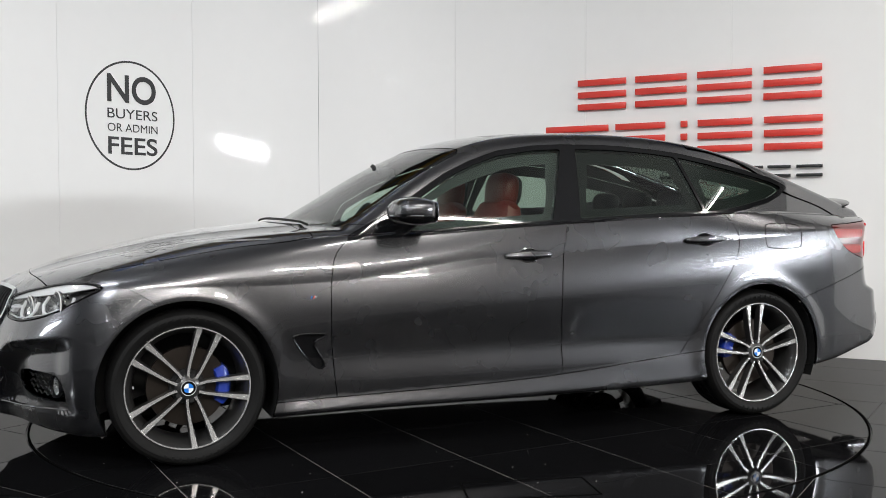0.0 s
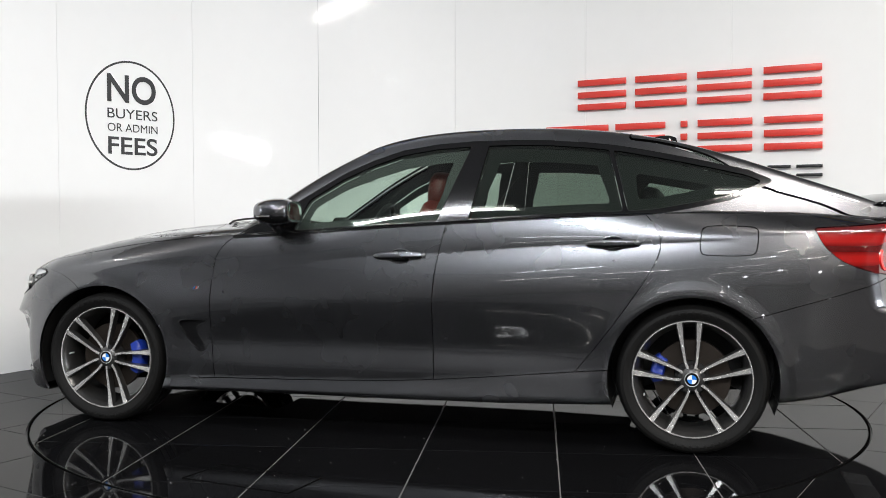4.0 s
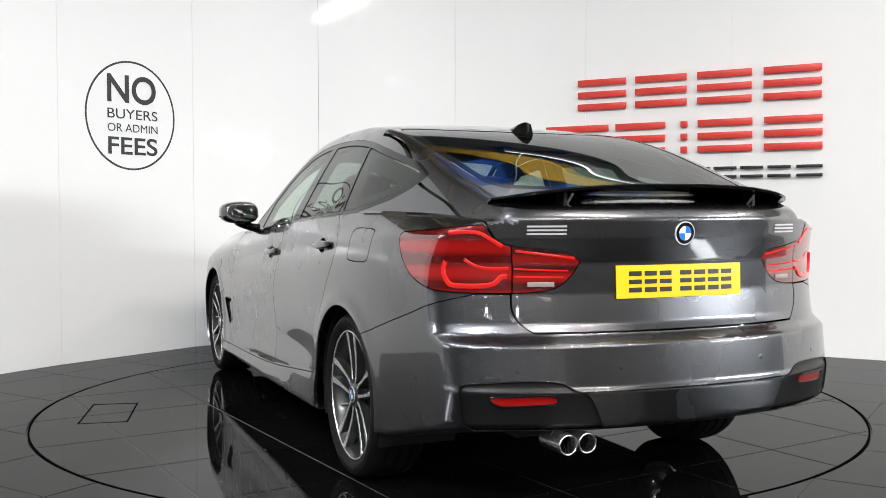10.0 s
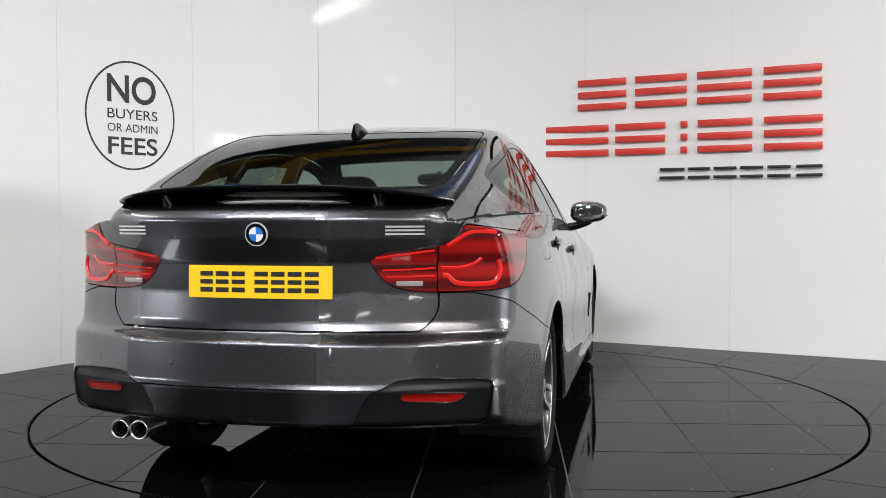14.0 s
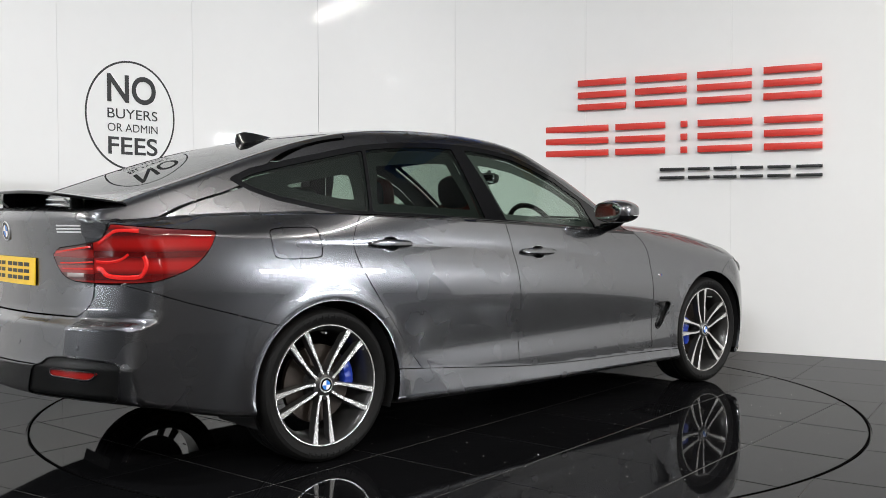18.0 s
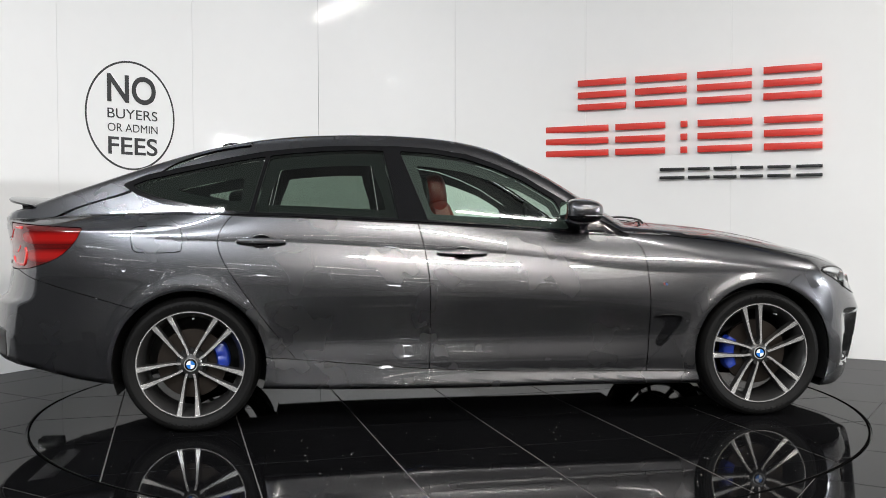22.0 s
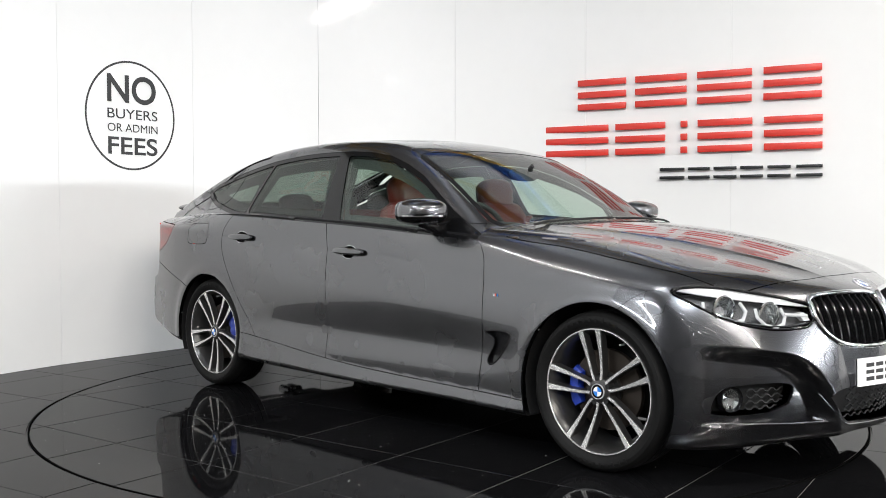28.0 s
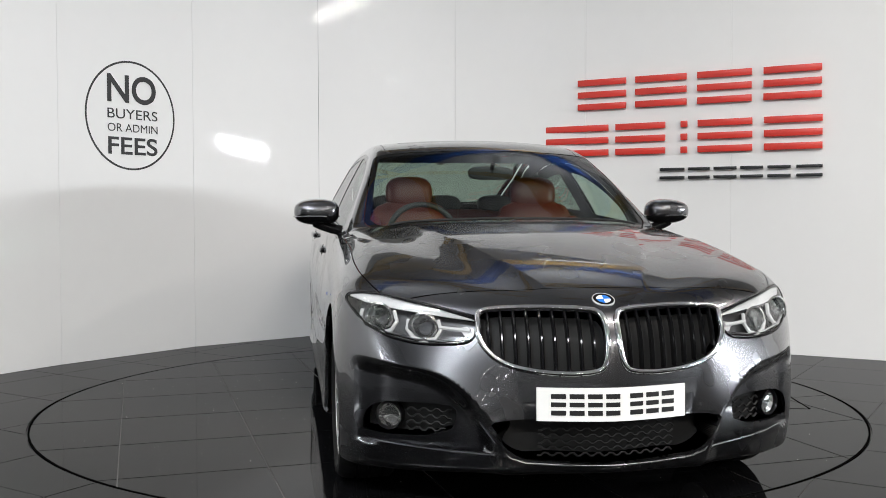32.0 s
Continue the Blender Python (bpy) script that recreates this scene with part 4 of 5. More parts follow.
refl = skin.cut(lambda x, y, z: np.maximum(inside_poly(REFL, y, z), x + 2.1), 0.001)
dark_rear = skin.cut(lambda x, y, z: np.maximum(inside_poly(DARK_REAR, y, z), x + 2.34), 0.001)
VENT = soften([(0.868, 0.545), (1.030, 0.545), (1.022, 0.520), (0.925, 0.389), (0.858, 0.380), (0.948, 0.520), (0.868, 0.525)], 1)
vent = skin.cut(lambda x, y, z: np.maximum(inside_poly(VENT, x, z), 0.6 - y), 0.0)
HANDLES = [(-0.122, 0.868, 0.128), (-1.115, 0.933, 0.121)]
cups = [skin.cut(lambda x, y, z: np.maximum((np.sqrt(((x - hx) / 0.062) ** 2 + ((z - hz) / 0.036) ** 2) - 1) * 0.04, 0.6 - y), 0.0) for hx, hz, _ in HANDLES]
FLAP = soften([(-1.737, 0.99), (-1.720, 1.010), (-1.515, 1.014), (-1.496, 0.995), (-1.489, 0.90), (-1.508, 0.882), (-1.708, 0.882), (-1.727, 0.90)], 2)
flap = skin.cut(lambda x, y, z: np.maximum(inside_poly(FLAP, x, z), 0.5 - y), 0.002)

# large panels
seam_y = spline([(0.85, 0.80), (0.975, 0.812), (1.22, 0.806), (1.5, 0.812), (1.64, 0.808), (1.88, 0.768), (2.02, 0.70)])
bonnet = skin.cut(lambda x, y, z: np.maximum(np.maximum(y - seam_y(x), x - 2.108 + 0.22 * y * y), np.maximum(0.985 - 0.13 * y * y - x, 0.6 - z)))
lid_y = spline([(0.60, 0.50), (0.672, 0.545), (0.69, 0.567), (0.80, 0.602), (0.955, 0.634), (1.02, 0.676), (1.1, 0.682), (1.16, 0.690), (1.30, 0.655), (1.45, 0.61)])
tailgate = skin.cut(lambda x, y, z: np.maximum(np.maximum(y - lid_y(z), x + 1.245 - 0.2 * y * y), 0.672 - z), 0.0032)
valance = skin.cut(lambda x, y, z: np.maximum(np.maximum(z - 0.488, y - 0.47), x + 2.2), 0.0025)
seam_front = spline([(0.5, 1.45), (0.69, 1.588), (0.751, 1.678), (0.781, 1.77), (0.80, 1.88)])
bumper_front = skin.cut(lambda x, y, z: seam_front(np.clip(z, 0.4, 0.82)) - x)
seam_rear = spline([(-2.3, 0.80), (-2.143, 0.742), (-1.926, 0.676), (-1.713, 0.613), (-1.5, 0.56)])
bumper_rear = skin.cut(lambda x, y, z: np.maximum(z - np.minimum(seam_rear(x), 0.80), x + 1.62))
sill_top = skirt_z
sill = skin.cut(lambda x, y, z: np.maximum(np.maximum(z - sill_top(x), np.abs(x) - 1.3), 0.5 - y))
front_x = spline([(0.25, 0.826), (0.441, 0.844), (0.668, 0.850), (0.808, 0.839), (0.892, 0.814), (0.962, 0.741), (1.0, 0.68)])
split_x = spline([(0.25, -0.294), (0.3, -0.292), (0.556, -0.285), (0.81, -0.297), (1.016, -0.341), (1.05, -0.35)])
rear_x = spline([(0.3, -0.905), (0.362, -0.954), (0.528, -1.085), (0.727, -1.226), (0.868, -1.308), (0.967, -1.318), (1.03, -1.283), (1.066, -1.25), (1.1, -1.2)])
door_top = lambda x, y, z: np.maximum(z - 1.03 - 0.05 * (x < 0), 0.5 - y)
door_front = skin.cut(lambda x, y, z: np.maximum(np.maximum(x - front_x(z), split_x(z) - x), door_top(x, y, z)), 0.0022)
door_rear = skin.cut(lambda x, y, z: np.maximum(np.maximum(x - split_x(z), rear_x(z) - x), door_top(x, y, z)), 0.0022)
fender = skin.cut(lambda x, y, z: np.maximum(np.maximum(0.60 - x, z - 1.02), 0.45 - y), 0.001)
cowl = skin.cut(lambda x, y, z: np.maximum(np.maximum(0.80 - x, np.abs(z - 1.0) - 0.06), y - 0.74), 0.0)
roof = skin.cut(lambda x, y, z: np.maximum(np.maximum(y - 0.535, 1.36 - z), -1.32 - x), 0.0015)
quarter = skin.left



def dish(parent, hx, hz, s):
    """The hollow behind a door handle."""
    bm = bmesh.new()
    rings = []
    for k in range(7):
        r = 1.0 - k / 6
        ring = []
        for i in range(36 if k < 6 else 1):
            a = 2 * math.pi * i / 36
            x, z = hx + 0.0625 * r * math.cos(a), hz + 0.0365 * r * math.sin(a)
            p = on_side(x, z) - grad(on_side(hx, hz)) * 0.024 * (1 - r * r) ** 0.6
            ring.append(bm.verts.new((p[0], p[1] * s, p[2])))
        rings.append(ring)
    for a, b in zip(rings, rings[1:]):
        for i in range(36):
            j = (i + 1) % 36
            bm.faces.new((a[i], a[j], b[j], b[i]) if len(b) > 1 else (a[i], a[j], b[0]))
    part("handle_recess", bm, PAINT, parent, angle=80)


panel("bonnet", bonnet, PAINT, car)
panel("roof", roof, PAINT, car)
panel("sunroof", sunroof, GLOSS, car, label="black glass sunroof panel")
panel("tailgate", tailgate, PAINT, car)
panel("rear_valance", valance, PAINT, car)
front_bumper = panel("front_bumper", bumper_front, PAINT, car)
rear_bumper = panel("rear_bumper", bumper_rear, PAINT, car)
panel("windscreen", windscreen, SCREEN, car, label="clear windscreen", off=0.002, flange=0)
panel("screen_border", screen_border, GLOSS, car, label="black border of the windscreen", off=0.002, flange=0)
panel("screen_border", rear_border, GLOSS, car, label="black border of the rear screen", off=0.002, flange=0)
panel("rear_screen", rear_screen, TINT, car, label="dark tinted rear screen", off=0.002, flange=0)
panel("cowl", cowl, PLASTIC, car, label="matt black scuttle panel", off=0.006)
for s in (1, -1):
    for name, (polys, material, label) in panes.items():
        panel(name, polys, material, car, s, label, off=0.004, flange=0)
    panel("window_trim", trim, GLOSS, car, s, "gloss black window surround", off=0.0015, flange=0.01)
    panel("front_fender", fender, PAINT, car, s)
    panel("body_side", quarter, PAINT, car, s, "rear quarter panel with roof pillars")
    panel("side_sill", sill, PAINT, car, s)
    for name, polys, (hx, hz, hl), cup in (("front_door", door_front, HANDLES[0], cups[0]), ("rear_door", door_rear, HANDLES[1], cups[1])):
        d = panel(name, polys, PAINT, car, s)
        dish(d, hx, hz, s)
        edge_band("recess_edge", cup, CHROME, d, s, 0.0022, 0.002)
        bm = bmesh.new()
        p = on_side(hx, hz)
        m = seat_on(p, off=0.012)
        if s < 0:
            m = Matrix.Diagonal((1, -1, 1, 1)) @ m
        blob(bm, (hl, 0.0185, 0.018), 3.4, 28, m @ Matrix.Rotation(radians(1.5 if s > 0 else 1.5), 4, "Z"), lambda q: Vector((q.x, q.y * (1.05 - 1.6 * abs(q.x)), q.z * (1 - 2.2 * abs(q.x)))))
        part("door_handle", bm, PAINT, d, "painted pull handle")
    panel("fuel_flap", flap, PAINT, car, -1) if s < 0 else panel("flap_blank", flap, PAINT, bpy.data.objects["body_side"], 1)

# window glass edges: bright line below, black seal above; inner lining
lining, _ = skin.cut(lambda x, y, z: np.maximum(0.75 - z, np.maximum(x - 0.95, -2.2 - x)), 0.0, quarter + roof + door_front + door_rear + trim)
for name, edge, wide in (("front_window", window(SAIL, B_FRONT), 0.040), ("rear_window", window(B_BACK, QUARTER_A), 0.048), ("quarter_window", window(QUARTER_B, None), 0.060)):
    rim, _ = skin.cut(lambda x, y, z: -wide - edge(x, y, z) - 0.018 * step(1.15, 1.3, z), 0.0, panes[name][0])
    lining = lining + rim
panel("cabin_lining", lining, FABRIC, car, label="dark cabin lining", off=0.028, flange=0)

# lamps
for s in (1, -1):
    h = panel("headlight", head, LENS, car, s, "clear headlight with twin round projectors", off=0.001, flange=0)
    panel("lamp_housing", head, LAMP_IN, h, s, off=0.055, flange=-0.054)
    edge_band("lamp_seal", head, GLOSS, h, s, 0.004, 0.003)
    for y, z, r in ((0.755, 0.700, 0.046), (0.610, 0.676, 0.043)):
        c = on_front(y, z)
        m = Matrix.Translation((c[0] - 0.030, y * s, z)) @ Matrix.Rotation(radians(-s * -18), 4, "Z") @ Matrix.Rotation(radians(-90), 4, "Z")
        bm = bmesh.new()
        lathe(bm, [(r * 1.12, 0.0), (r * 1.2, 0.012), (r * 1.05, 0.014), (r * 0.92, 0.004), (r * 0.86, -0.012)], 32, m=m)
        part("light_ring", bm, REFLECTOR, h, "bright ring round the projector")
        bm = bmesh.new()
        lathe(bm, [(r * 0.84, -0.014), (r * 0.80, 0.0), (r * 0.55, 0.010), (0.0005, 0.014)], 32, m=m)
        part("projector", bm, LENS, h)
        bm = bmesh.new()
        lathe(bm, [(r * 0.9, -0.010), (r * 0.5, -0.035), (0.0005, -0.04)], 32, m=m)
        part("reflector_bowl", bm, REFLECTOR, h)
    # brow: a broad pale light guide that narrows towards the grille, and a chrome line below
    bm = bmesh.new()
    rows = []
    for y, z0, z1 in ((0.845, 0.765, 0.772), (0.80, 0.750, 0.778), (0.74, 0.738, 0.776), (0.68, 0.728, 0.766), (0.60, 0.718, 0.748), (0.53, 0.708, 0.728), (0.47, 0.701, 0.711), (0.445, 0.698, 0.703)):
        rows.append([bm.verts.new((on_front(y, z)[0] - dx, y * s, z)) for z, dx in ((z0, 0.022), (z0 + 0.002, 0.012), ((z0 + z1) / 2, 0.009), (z1, 0.010), (z1, 0.03))])
    for a, b in zip(rows, rows[1:]):
        for j in range(4):
            bm.faces.new((a[j], a[j + 1], b[j + 1], b[j]))
    part("light_guide", bm, BROW, h, "pale brow strip")
    for pts, rad, material in ((((0.452, 0.643), (0.50, 0.636), (0.56, 0.630), (0.64, 0.634), (0.73, 0.652), (0.79, 0.680), (0.825, 0.712)), 0.005, CHROME), (((0.46, 0.668), (0.52, 0.672), (0.56, 0.676)), 0.007, BROW)):
        bm = bmesh.new()
        tube(bm, [(on_front(y, z)[0] - 0.012, y * s, z) for y, z in pts], rad)
        part("light_bar", bm, material, h)
    bm = bmesh.new()
    q = [(on_front(y, z)[0] - 0.012, y * s, z) for y, z in ((0.452, 0.650), (0.478, 0.648), (0.498, 0.676), (0.468, 0.680))]
    vs = [bm.verts.new(v) for v in q] + [bm.verts.new((v[0] - 0.02, v[1], v[2])) for v in q]
    for f in ((0, 1, 2, 3), (4, 5, 6, 7), (0, 1, 5, 4), (1, 2, 6, 5), (2, 3, 7, 6), (3, 0, 4, 7)):
        bm.faces.new([vs[k] for k in f])
    part("side_reflector", bm, BROW, h)
    for y, z, r in ((0.755, 0.700, 0.060), (0.610, 0.676, 0.056)):
        bm = bmesh.new()
        ring = []
        for i in range(7):
            a = radians(150 + 40 * i)
            yy, zz = y + r * math.cos(a), z + r * 0.85 * math.sin(a)
            ring.append((on_front(yy, zz)[0] - 0.016, yy * s, zz))
        tube(bm, ring, 0.0072, 6)
        part("light_guide", bm, BROW, h, "angular daylight ring")
    t = panel("tail_light", tail_out, RED_LENS, car, s, "red tail lamp with bright bars", flange=0.02)
    lid_lamp = panel("tail_light", tail_in, RED_DARK, car, s, "dark red lamp in the tailgate", flange=0.02)
    for pts, owner, rad in ((((0.612, 0.858), (0.633, 0.853), (0.662, 0.830), (0.745, 0.826), (0.778, 0.836), (0.792, 0.872), (0.785, 0.908)), t, 0.016),
                            (((0.606, 0.886), (0.65, 0.884), (0.699, 0.892), (0.735, 0.916)), t, 0.011), (((0.63, 0.958), (0.67, 0.985), (0.71, 1.005), (0.78, 1.003)), t, 0.013),
                            (((0.421, 0.877), (0.50, 0.879), (0.590, 0.884)), lid_lamp, 0.011), (((0.433, 0.855), (0.51, 0.856), (0.590, 0.858)), lid_lamp, 0.011),
                            (((0.40, 0.918), (0.50, 0.932), (0.59, 0.944)), lid_lamp, 0.012)):
        bm = bmesh.new()
        sp = [spline([(i, p[k]) for i, p in enumerate(pts)]) for k in (0, 1)]
        line = [on_rear(float(sp[0](q)), float(sp[1](q))) for q in np.linspace(0, len(pts) - 1, 24)]
        tube(bm, [(p[0] + 0.005, p[1] * s, p[2]) for p in line], rad * 0.55 if owner is lid_lamp else rad * 0.7, 6)
        part("light_bar", bm, RED_BAR, owner)
    bm = bmesh.new()
    p = on_rear(0.510, 0.832)
    m = seat_on(p, off=0.001)
    if s < 0:
        m = Matrix.Diagonal((1, -1, 1, 1)) @ m
    add_box(bm, (-0.045, -0.008, -0.002), (0.045, 0.008, 0.002), 0.001, m)
    part("reversing_lamp", bm, DULL, lid_lamp, "pale reversing lamp")
    panel("reflector", refl, RED_LENS, rear_bumper, s, "red bumper reflector", off=0.002)
    panel("corner_insert", dark_rear, INSERT, rear_bumper, s, "matt black bumper corner", off=0.006, flange=0.012)
    edge_band("insert_edge", dark_rear, GLOSS, rear_bumper, s, 0.003, 0.002)
    # grille
    k = panel("grille", kidney, PLASTIC, car, s, "kidney grille with black slats in a chrome frame", off=0.05, flange=-0.05)
    edge_band("grille_frame", kidney, CHROME, k, s, 0.0105, 0.012, "chrome frame")
    for i in range(9):
        y = 0.062 + i * 0.0425
        zs = [z for z in np.linspace(0.53, 0.75, 60) if inside_poly(KIDNEY, np.array([y]), np.array([z]))[0] < -0.006]
        bm = bmesh.new()
        line = [on_front(y, z) for z in np.linspace(zs[0], zs[-1], 12)]
        prof = [(-0.0045, -0.032), (0.0045, -0.032), (0.004, -0.008), (0.0, -0.003), (-0.004, -0.008)]
        rows = [[bm.verts.new((p[0] + dx, (p[1] + dy) * s, p[2])) for dy, dx in prof] for p in line]
        for a, b in zip(rows, rows[1:]):
            for j in range(5):
                bm.faces.new((a[j], a[(j + 1) % 5], b[(j + 1) % 5], b[j]))
        part("slat", bm, GLOSS, k)
    f = panel("fog_intake", fog, PLASTIC, front_bumper, s, "black fog lamp recess", off=0.06, flange=-0.06)
    c = on_front(0.722, 0.352)
    m = Matrix.Translation((c[0] - 0.022, 0.722 * s, 0.352)) @ Matrix.Rotation(radians(-90 + s * 25), 4, "Z")
    bm = bmesh.new()
    lathe(bm, [(0.052, -0.03), (0.052, 0.0), (0.048, 0.007), (0.043, 0.0), (0.041, -0.006)], 32, m=m)
    part("fog_ring", bm, GLOSS, f)
    bm = bmesh.new()
    lathe(bm, [(0.041, -0.008), (0.03, -0.02), (0.0005, -0.026)], 32, m=m)
    part("fog_bowl", bm, REFLECTOR, f)
    bm = bmesh.new()
    lathe(bm, [(0.042, -0.004), (0.03, 0.004), (0.0005, 0.007)], 32, m=m)
    part("fog_lens", bm, LENS, f, "round clear fog lamp")
    for row in range(4):
        z = 0.312 + row * 0.023
        bm = bmesh.new()
        pts = []
        for i in range(15):
            y = 0.515 + i * 0.0105
            q = on_front(y, z)
            pts.append((q[0] - 0.035, y * s, z + (0.005 if (i // 2 + row) % 2 else -0.005)))
        tube(bm, pts, 0.0035, 5)
        part("mesh_bar", bm, PLASTIC, f)
    # blade under the fog recess
    bm = bmesh.new()
    pts = []
    for y, z in ((0.825, 0.268), (0.76, 0.262), (0.68, 0.258), (0.58, 0.254), (0.48, 0.250), (0.40, 0.250), (0.345, 0.252)):
        q = on_front(y, z)
        pts.append((q[0] + 0.002, y * s, z))
    tube(bm, pts, [0.002, 0.004, 0.005, 0.005, 0.005, 0.005, 0.003], 8)
    part("bumper_blade", bm, PAINT, front_bumper, "painted blade along the lower bumper")
    v = panel("fender_vent", vent, GLOSS, car, s, "black slanted vent behind the front wheel", off=0.014, flange=-0.014)
    edge_band("vent_frame", vent, GLOSS, v, s, 0.004, 0.004)
inn = panel("lower_intake", intake, PLASTIC, front_bumper, 0, "black lower air intake", off=0.09, flange=-0.09)
for row in range(6):
    z = 0.250 + row * 0.022
    w = 0.24
    bm = bmesh.new()
    pts = []
    for i in range(45):
        y = -w + 2 * w * i / 44
        q = on_front(abs(y), z)
        pts.append((q[0] - 0.05, y, z + (0.0045 if (i // 2 + row) % 2 else -0.0045)))
    tube(bm, pts, 0.0035, 5)
    part("mesh_bar", bm, PLASTIC, inn)
bm = bmesh.new()
tube(bm, [(on_front(abs(y), z)[0] + 0.001, y, z) for y, z in ((-0.44, 0.365), (-0.40, 0.31), (-0.345, 0.248), (-0.29, 0.229), (-0.15, 0.222), (0, 0.221), (0.15, 0.222), (0.29, 0.229), (0.345, 0.248), (0.40, 0.31), (0.44, 0.365))],
     [0.002, 0.004, 0.005, 0.005, 0.005, 0.005, 0.005, 0.005, 0.005, 0.004, 0.002], 8)
part("intake_lip", bm, PAINT, front_bumper)


# ---- wheels ----
def roundel(name, r, m, parent, depth=0.004):
    """A round badge: a bright ring, a black band and four quarters in blue and white."""
    bm = bmesh.new()
    lathe(bm, [(r * 0.98, -depth), (r, 0.0), (r * 0.97, depth * 0.6), (r * 0.90, depth * 0.5)], 36, m=m @ Matrix.Rotation(radians(90), 4, "X"))
    b = part(name, bm, SATIN, parent, "round blue and white badge")
    bm = bmesh.new()
    lathe(bm, [(r * 0.93, depth * 0.4), (r * 0.66, depth * 0.55), (r * 0.6, depth * 0.5)], 36, m=m @ Matrix.Rotation(radians(90), 4, "X"))
    part("badge_band", bm, GLOSS, b)
    for q in range(4):
        bm = bmesh.new()
        prism(bm, [(0, 0)] + [(r * 0.62 * math.cos(radians(90 * q + a)), r * 0.62 * math.sin(radians(90 * q + a))) for a in range(0, 91, 15)], depth * 0.65, m)
        part("badge_quarter", bm, BADGE_WHITE if q % 2 else BADGE_BLUE, b)
    return b


# roundels were turned about y: bring their axis to z
def wheel(x, side, angle):
    m0 = Matrix.Translation((x, HUB_Y * side, 0.334))
    if side < 0:
        m0 = m0 @ Matrix.Rotation(math.pi, 4, "Z")
        angle = 180 - angle
    n = 132
    bm = bmesh.new()
    prof = [(0.258, -0.004), (0.266, 0.006), (0.280, 0.016), (0.298, 0.020), (0.312, 0.016), (0.322, 0.006), (0.3285, -0.008), (0.3318, -0.026), (0.333, -0.046), (0.327, -0.048), (0.327, -0.056), (0.3333, -0.058),
            (0.3337, -0.095), (0.327, -0.097), (0.327, -0.105), (0.3337, -0.107), (0.3333, -0.145), (0.327, -0.147), (0.327, -0.155), (0.333, -0.157), (0.329, -0.19), (0.31, -0.208), (0.258, -0.20)]
    rings = lathe(bm, prof, n, m=m0)
    bm.verts.ensure_lookup_table()
    inv = m0.inverted()
    for k in (6, 7, 8):
        for i, v in enumerate(rings[k]):
            if i % 3 == 0:
                q = inv @ v.co
                r = math.hypot(q.x, q.z)
                s = (r - 0.0016) / r
                v.co = m0 @ Vector((q.x * s, q.y, q.z * s))
    ty = part("wheel", bm, TYRE, car, "low-profile tyre on a dark alloy wheel with silver twin spokes", angle=28)
    # raised rings of lettering on the sidewall, as plain bars
    for a0 in (60, 240):
        for i in range(9):
            a = radians(a0 + i * 6.2)
            bm = bmesh.new()
            add_box(bm, (-0.006, -0.0012, -0.009), (0.006, 0.0012, 0.009), 0.0008, m0 @ Matrix.Rotation(-a, 4, "Y") @ Matrix.Translation((0.297, 0.0205, 0)) @ Matrix.Rotation(radians(90), 4, "Y"))
            part("sidewall_mark", bm, TYRE, ty)
    bm = bmesh.new()
    lathe(bm, [(0.2625, -0.010), (0.2625, 0.001), (0.260, 0.006), (0.2565, 0.006), (0.2545, 0.002)], 72, m=m0)
    part("rim_lip", bm, FACE, ty, "machined silver rim edge")
    bm = bmesh.new()
    lathe(bm, [(0.2548, 0.001), (0.2500, -0.005), (0.240, -0.020), (0.229, -0.055), (0.224, -0.10), (0.228, -0.19)], 72, m=m0)
    part("rim_barrel", bm, RIMM, ty)
    bm = bmesh.new()
    lathe(bm, [(0.0305, -0.004), (0.034, -0.006), (0.045, -0.009), (0.053, -0.016), (0.057, -0.035), (0.058, -0.06)], 40, m=m0)
    part("wheel_hub", bm, RIMM, ty)
    face = m0 @ Matrix.Rotation(radians(-90), 4, "X")  # x stays, y -> z, z -> outwards
    for k in range(5):
        turn = radians(angle + 72 * k)
        rot = m0 @ Matrix.Rotation(-turn, 4, "Y")
        for s in (-1, 1):
            rows = []
            for r, c, w, yy, dp in ((0.045, 0.016, 0.0085, -0.011, 0.03), (0.075, 0.0245, 0.0070, -0.012, 0.034), (0.12, 0.0305, 0.0078, -0.012, 0.036), (0.17, 0.036, 0.0098, -0.009, 0.036), (0.215, 0.0405, 0.0130, -0.004, 0.032), (0.2535, 0.044, 0.0165, 0.001, 0.025)):
                rows.append((r, c * s, w, yy, dp))
            bm = bmesh.new()
            vs = [[bm.verts.new(rot @ Vector(q)) for q in ((r, y - dp, c - w * 1.25), (r, y - 0.0015, c - w), (r, y - 0.0015, c + w), (r, y - dp, c + w * 1.25))] for r, c, w, y, dp in rows]
            for a, b in zip(vs, vs[1:]):
                for j in range(4):
                    bm.faces.new((a[j], a[(j + 1) % 4], b[(j + 1) % 4], b[j]))
            sp = part("spoke", bm, RIMM, ty)
            bm = bmesh.new()
            vs = [[bm.verts.new(rot @ Vector(q)) for q in ((r, y - 0.002, c - w * 0.80), (r, y + 0.0006, c - w * 0.70), (r, y + 0.0006, c + w * 0.70), (r, y - 0.002, c + w * 0.80))] for r, c, w, y, dp in rows]
            for a, b in zip(vs, vs[1:]):
                for j in range(3):
                    bm.faces.new((a[j], a[j + 1], b[j + 1], b[j]))
            part("spoke_face", bm, FACE, ty, "machined silver spoke face")
        bm = bmesh.new()
        lathe(bm, [(0.0005, -0.0075), (0.0105, -0.0075), (0.0112, -0.030)], 10, m=m0 @ Matrix.Translation((0.050 * math.cos(turn), 0, 0.054 * math.sin(turn))))
